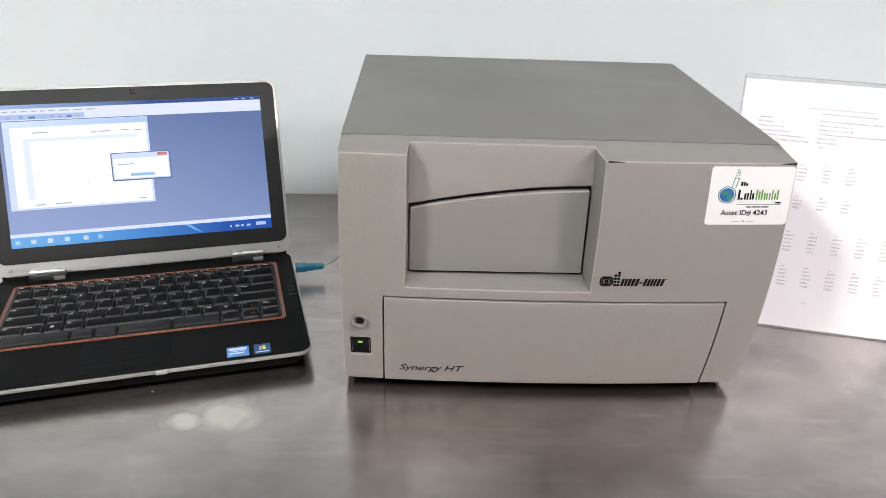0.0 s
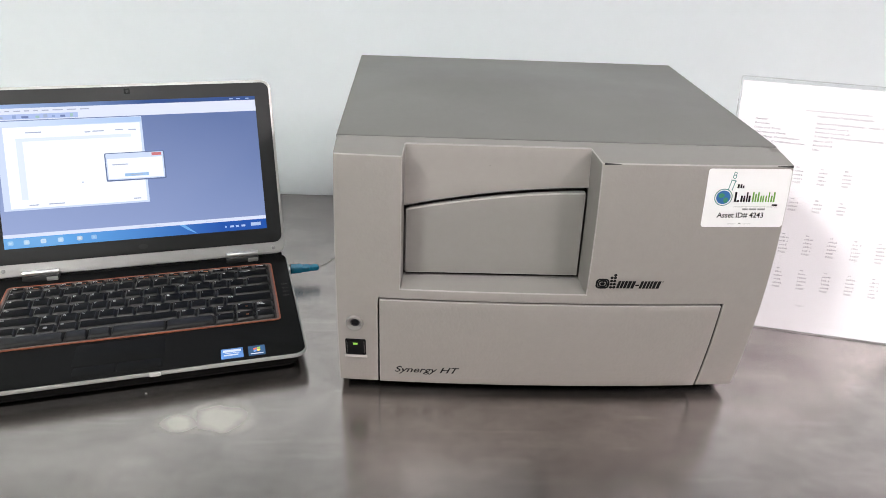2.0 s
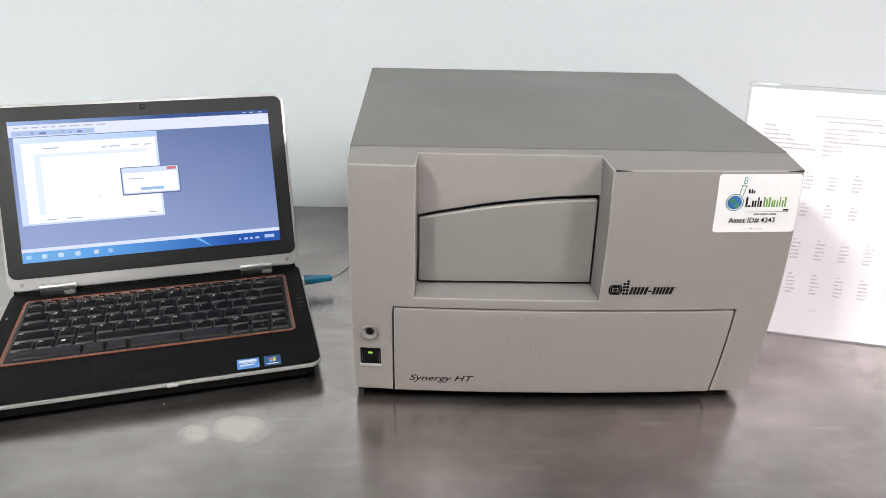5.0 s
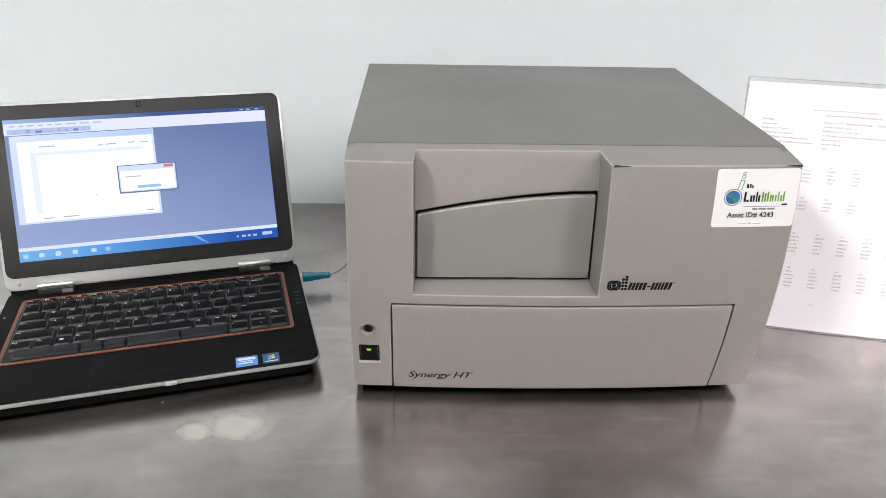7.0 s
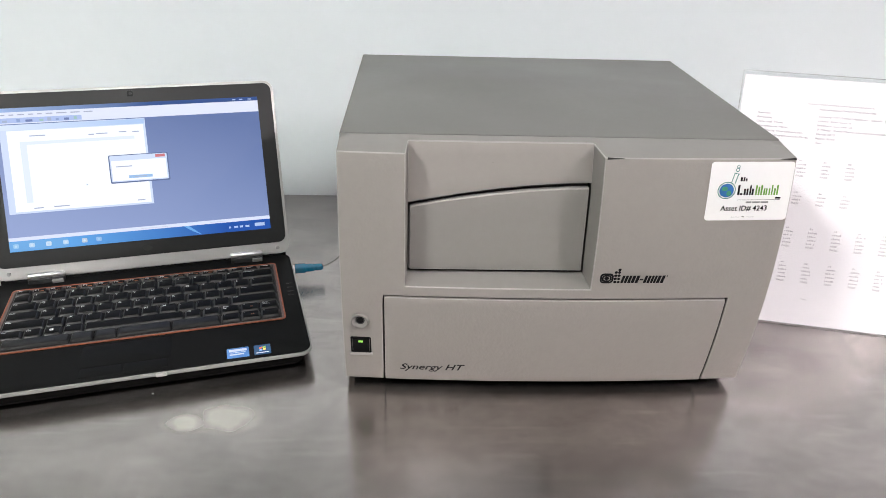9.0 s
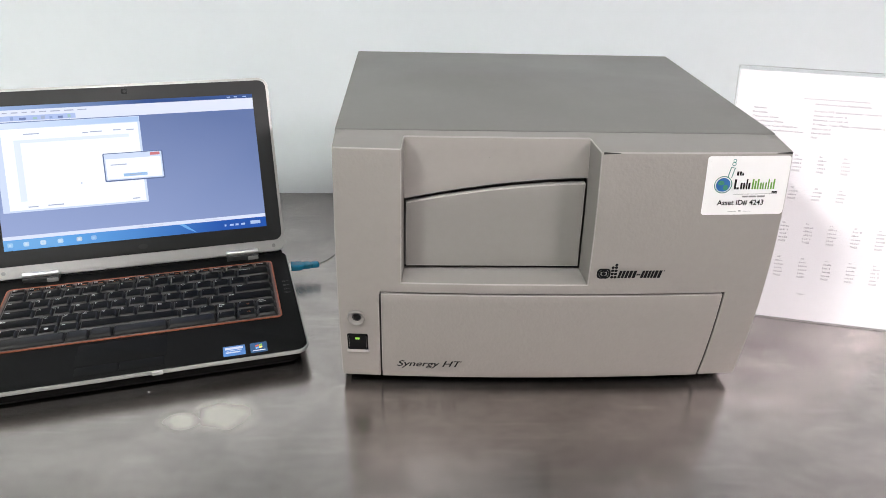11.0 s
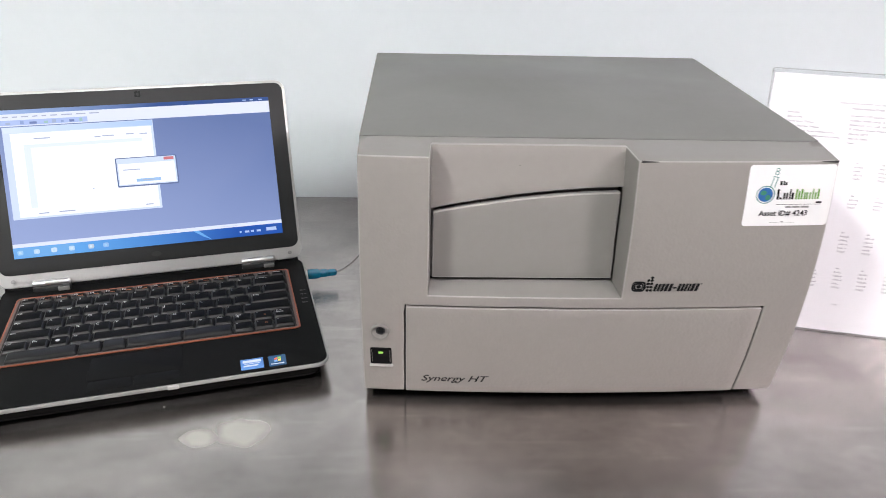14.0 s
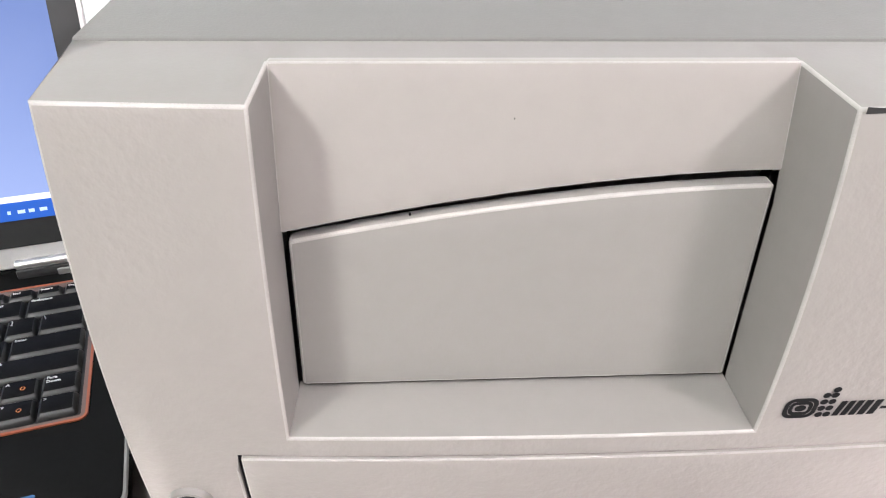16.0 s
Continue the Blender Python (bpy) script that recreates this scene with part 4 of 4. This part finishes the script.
G_TRAY = glow("screen_tray", (0.45, 0.58, 0.85), S)
G_TASKL = glow("screen_taskbar_light", (0.16, 0.42, 0.80), S)
G_GREY, G_MARK, G_RED, G_DARK, G_BTN = glow("screen_grey", (0.62, 0.66, 0.82), S), glow("screen_mark", (0.42, 0.47, 0.62), S), glow("screen_red", (0.62, 0.20, 0.22), S), glow("screen_frame", (0.12, 0.17, 0.33), S), glow("screen_button", (0.34, 0.55, 0.85), S)


def glow_ramp(name, left, right, u0, u1):
    """A lit strip that changes colour along x."""
    m = glow(name, left, S)
    nt = m.node_tree
    tc, sep, r, mix = nt.nodes.new("ShaderNodeTexCoord"), nt.nodes.new("ShaderNodeSeparateXYZ"), nt.nodes.new("ShaderNodeMapRange"), nt.nodes.new("ShaderNodeMix")
    r.inputs["From Min"].default_value, r.inputs["From Max"].default_value = u0, u1
    mix.data_type = "RGBA"
    mix.inputs[6].default_value, mix.inputs[7].default_value = (*left, 1), (*right, 1)
    nt.links.new(tc.outputs["Object"], sep.inputs[0])
    nt.links.new(sep.outputs["X"], r.inputs[0])
    nt.links.new(r.outputs[0], mix.inputs[0])
    nt.links.new(mix.outputs[2], nt.nodes["Principled BSDF"].inputs["Emission Color"])
    return m


G_TITLE = glow_ramp("screen_title_ramp", (0.36, 0.50, 0.80), (0.025, 0.075, 0.26), -0.30, -0.14)
G_TASK = glow_ramp("screen_taskbar_ramp", (0.12, 0.40, 0.84), (0.010, 0.085, 0.42), -0.25, -0.07)
G_WINTOP = glow_ramp("screen_window_title", (0.72, 0.82, 1.0), (0.45, 0.62, 0.92), -0.29, -0.16)
G_ICON = [glow("screen_icon", c, S) for c in ((0.28, 0.38, 0.68), (0.38, 0.46, 0.66), (0.36, 0.56, 0.56), (0.16, 0.22, 0.46))]
screen = part("screen", slab(SU0, SU1, SV0, SV1, -0.0005, 0.00135, 0.0002, 0.00005, 2), desktop_blue(), laptop, "lit screen with a white window and a small dialogue box", LID)
lf = 0.0016
lit("title_bar", SU0, SU1, 0.1868, SV1, G_TITLE, lf, screen)
lit("menu_bar", SU0, SU1, 0.1738, 0.1868, G_TOOL, lf, screen)
lit("status_bar", SU0, SU1, 0.0447, 0.0487, G_STATUS, lf, screen)
lit("taskbar", SU0, SU1, SV0, 0.0447, G_TASK, lf, screen)
lit("taskbar_sheen", SU0, SU0 + 0.06, SV0 + 0.001, 0.0440, G_TASKL, lf + 0.0002, screen)
bm = bmesh.new()
add_flat(bm, [(-0.118, 0.0447), (-0.112, 0.0447), (-0.098, SV0), (-0.108, 0.038)], [(0, 1, 2, 3)], lambda a, b: (a, b, lf + 0.0002))
part("taskbar_sheen", bm, G_TASKL, screen, smooth=False)
for i, u in enumerate((-0.298, -0.282, -0.265, -0.2475, -0.228, -0.213)):
    lit("taskbar_icon", u, u + 0.0058, 0.0366, 0.0416, G_DIM[(0, 1, 2, 1, 3, 4)[i]], lf + 0.0004, screen, 0.0014)
    lit("icon_core", u + 0.0015, u + 0.0040, 0.0378, 0.0402, G_DIM[(1, 2, 1, 2, 2, 0)[i]], lf + 0.0005, screen, 0.0008)
for u, w in ((-0.165, 0.030), (-0.088, 0.020)):
    lit("status_mark", u, u + w, 0.0461, 0.0468, G_GREY, lf + 0.0002, screen)
for u, w in ((-0.0670, 0.002), (-0.0610, 0.0045), (-0.0545, 0.0035), (-0.0480, 0.0045), (-0.0370, 0.0115)):
    lit("tray_mark", u, u + w, 0.0372, 0.0395 if w < 0.01 else 0.0412, G_TRAY, lf + 0.0004, screen)
for u in (-0.0480, -0.0400, -0.0300):
    lit("window_button", u, u + 0.004, 0.1882, 0.1893, G_TRAY, lf + 0.0002, screen)
bm = bmesh.new()
random.seed(4)
u = SU0 + 0.006
while u < -0.20:
    w = random.uniform(0.004, 0.011)
    add_flat(bm, *quad(u, u + w, 0.1830, 0.1842), lambda a, b: (a, b, lf + 0.0002))
    u += w + 0.004
part("menu_marks", bm, G_MARK, screen, smooth=False)
lit("child_window", -0.2975, -0.1471, 0.0745, 0.1728, G_PALE, lf + 0.0003, screen)
lit("window_title", -0.2965, -0.1478, 0.1668, 0.1722, G_WINTOP, lf + 0.0005, screen)
lit("toolbar_panel", -0.2985, -0.2130, 0.1748, 0.1802, G_STRIP, lf + 0.0002, screen)
for i, (u, w) in enumerate(((-0.2930, 0.0045), (-0.2790, 0.0035), (-0.2700, 0.0070), (-0.2560, 0.0040), (-0.2480, 0.0040), (-0.2395, 0.0030), (-0.2310, 0.0050), (-0.2210, 0.0030))):
    lit("toolbar_icon", u, u + w, 0.1755, 0.1755 + 0.0024 + 0.0012 * (i % 3 == 1), G_ICON[(i * 3 + 1) % 4], lf + 0.0006, screen)
lit("window_page", -0.2905, -0.1495, 0.0765, 0.1660, G_WHITE, lf + 0.0005, screen)
lit("table_header", -0.2785, -0.1600, 0.1500, 0.1535, G_FAINT, lf + 0.0007, screen)
lit("row_header", -0.2785, -0.2720, 0.0860, 0.1500, G_FAINT, lf + 0.0007, screen)
bm = bmesh.new()
for a0, a1, b0 in ((-0.268, -0.252, 0.1590), (-0.208, -0.202, 0.1570), (-0.200, -0.188, 0.1575), (-0.176, -0.168, 0.1580), (-0.162, -0.154, 0.1575), (-0.272, -0.262, 0.0790), (-0.252, -0.236, 0.0792), (-0.164, -0.156, 0.0790), (-0.216, -0.2145, 0.1010)):
    add_flat(bm, *quad(a0, a1, b0, b0 + 0.0012), lambda a, b: (a, b, lf + 0.0008))
tagged(part("page_marks", bm, G_MARK, screen, smooth=False), kind="stuff")
lit("dialogue_shadow", -0.1905, -0.1262, 0.1003, 0.1325, G_DARK, lf + 0.0009, screen, 0.0015)
lit("dialogue_frame", -0.1892, -0.1276, 0.1018, 0.1316, G_PALE, lf + 0.0011, screen, 0.0012)
lit("dialogue_page", -0.1878, -0.1290, 0.1030, 0.1258, G_WHITE, lf + 0.0013, screen)
lit("close_button", -0.1400, -0.1295, 0.1275, 0.1308, G_RED, lf + 0.0013, screen)
lit("dialogue_button", -0.1705, -0.1450, 0.1052, 0.1085, G_BTN, lf + 0.0015, screen)
bm = bmesh.new()
add_flat(bm, *quad(-0.1830, -0.1660, 0.1185, 0.1196), lambda a, b: (a, b, lf + 0.0015))
add_flat(bm, *quad(-0.1640, -0.1515, 0.1063, 0.1073), lambda a, b: (a, b, lf + 0.0017))
part("dialogue_marks", bm, G_MARK, screen, smooth=False)

# ---------------------------------------------------------------- usb plug and cord
plug = tagged(empty("usb_cable"), "translucent blue usb plug on thin grey cord at laptop side", "cable")
mplug = pose(-0.0795, 0.2085, 0.0165, 0, 0, 11) @ pose(0, 0, 0, 0, 90, 0)
bm = bmesh.new()
prof = ((0.0046, 0.0070, 0.0), (0.0054, 0.0080, 0.0008), (0.0055, 0.0080, 0.0118), (0.0050, 0.0072, 0.0130), (0.0045, 0.0063, 0.0138), (0.0044, 0.0060, 0.0156), (0.0048, 0.0064, 0.0162), (0.0046, 0.0060, 0.0225), (0.0040, 0.0050, 0.0232), (0.0038, 0.0048, 0.0250), (0.0042, 0.0054, 0.0258), (0.0040, 0.0050, 0.0325), (0.0020, 0.0024, 0.0340))
add_loft(bm, [[(x, y, h) for x, y in round_rect(-a * 0.78, a * 0.78, -b * 0.82, b * 0.82, a * 0.46, 4)] for a, b, h in prof])
bmesh.ops.transform(bm, matrix=mplug, verts=bm.verts)
part("plug_body", bm, PLUG_BLUE, plug, "translucent teal blue moulded grip")
bm = box(-0.0022, 0.0022, -0.006, 0.006, -0.006, 0.001, 0.0003)
bmesh.ops.transform(bm, matrix=mplug, verts=bm.verts)
part("plug_shell", bm, CHROME, plug)
part("cord", tube([mplug @ Vector((0, 0, 0.033)), (-0.036, 0.222, 0.019), (-0.018, 0.250, 0.026), (-0.006, 0.290, 0.030), (0.004, 0.345, 0.024), (0.05, 0.385, 0.010), (0.11, 0.36, 0.03), (0.13, 0.338, 0.05)], 0.0011), CORD, plug)

# ---------------------------------------------------------------- the sign holder and its sheet
HOLD = pose(0.406, 0.140, 0, 0, 0, -13.3) @ pose(0, 0, 0.003, 90 - 19.3)    # x right, y up the slope, z towards the viewer
holder = tagged(empty("sign_holder", HOLD), "clear acrylic slanted sign holder standing on the bench", "sign holder")
pane = part("front_pane", slab(0.0015, 0.2205, -0.0028, 0.2748, 0.0012, 0.0028, 0.002, 0.0004, 3), ACRYLIC, holder)
pane.visible_shadow = False
pane = part("rear_pane", slab(0.0015, 0.2205, -0.0028, 0.2752, -0.0032, -0.0008, 0.002, 0.0004, 3), ACRYLIC, holder)
pane.visible_shadow = False
bm = bmesh.new()
add_box(bm, 0.0015, 0.2205, 0.004, 0.112, -0.0014, -0.0003)
bmesh.ops.transform(bm, matrix=pose(0, -0.0022, -0.0040, 0, 0, 0) @ pose(0, 0.0032, 0, 19.3 - 90) @ pose(0, 0, 0), verts=bm.verts)
pane = part("base_plate", bevel_sharp(bm, 0.0004), ACRYLIC, holder)
pane.visible_shadow = False

sheet_m = HOLD @ pose(0.0035, 0.0008, 0.0002)
paper = tagged(part("paper_sheet", box(0, 0.2159, -0.0030, 0.2694, -0.0003, 0.0003), PAPER, None, m=sheet_m, smooth=False), "white printed test report sheet in the sign holder", "paper")
bm = bmesh.new()
PZp = 0.0005
random.seed(7)


def words(a, b, count, cw=0.0019, size=0.0019):
    """A line of type as small bars, one a character cell, with gaps for words."""
    left = a
    n = 0
    while n < count:
        run = min(random.randint(3, 9), count - n)
        for i in range(run):
            h = size * random.uniform(0.6, 1.0)
            add_flat(bm, *quad(left, left + cw * random.uniform(0.55, 0.85), b, b + h), lambda p, q: (p, q, PZp))
            left += cw
        left += cw
        n += run + 1


def typed(text, a, b, cw=0.0020, size=0.0029):
    """Readable type, spread to a fixed pitch."""
    v, f = writing(text, size, 0, 0.00010, 2)
    k = cw * len(text) / max(p[0] for p in v)
    add_flat(bm, [(a + p[0] * k, b + p[1]) for p in v], f, lambda p, q: (p, q, PZp))


words(0.0694, 0.2415, 36)
typed("Absorbance Test Plate Results", 0.0815, 0.2362)
LINES = 0.2285, 0.00475
for i, text in enumerate(("Reader:", "Barcode:", "Date and Time:", "Absorbance Plate:", "", "")):
    if text:
        typed(text, 0.0185, LINES[0] - LINES[1] * i)
typed("Plate Certification:", 0.0285, LINES[0] - LINES[1] * 4)
typed("Certification Due:", 0.0385, LINES[0] - LINES[1] * 5)
typed("Synergy HT (Serial Number", 0.0820, LINES[0])
words(0.1360, LINES[0], 8)
words(0.0820, LINES[0] - LINES[1], 18)
words(0.0820, LINES[0] - LINES[1] * 2, 19)
typed("7 Filter Test Plate", 0.0820, LINES[0] - LINES[1] * 3)
words(0.1225, LINES[0] - LINES[1] * 3, 18)
typed("March 2017", 0.0820, LINES[0] - LINES[1] * 4)
typed("March 2018", 0.0820, LINES[0] - LINES[1] * 5)
typed("User", 0.0820, LINES[0] - LINES[1] * 6)
words(0.044, 0.1855, 7)
for r, top in enumerate((0.1795, 0.1445, 0.1048, 0.0655)):
    for c in range(7 if r > 1 else 5):
        a = (0.0140 if r > 1 else 0.0172) + 0.0252 * c
        for k in range((5, 4, 6, 6)[r]):
            last = k == (4, 3, 5, 5)[r]
            if last:
                typed("PASS", a, top - 0.0042 * k)
            else:
                words(a + (0.0018 if k == 0 else 0.0006 * (k % 2)), top - 0.0042 * k, 2 if k == 0 else 5)
part("print", bm, PRINT, paper, "rows of grey type", smooth=False)
bm = bmesh.new()
v, f = writing("Page 1", 0.0030, 0, 0.00003, 2)
add_flat(bm, [(0.0925 + p[0] * 1.25, 0.0255 + p[1]) for p in v], f, lambda p, q: (p, q, PZp))
part("page_number", bm, PRINT, paper, smooth=False)

# ---------------------------------------------------------------- marks on the bench
bm = bmesh.new()
bmesh.ops.create_icosphere(bm, subdivisions=2, radius=0.0007, matrix=pose(-0.181, -0.012, 0.0005) @ Matrix.Diagonal((1.5, 0.9, 0.7, 1)))
tagged(part("crumb", bm, CRUMB), "tiny white crumb lying on the steel bench", "crumb")
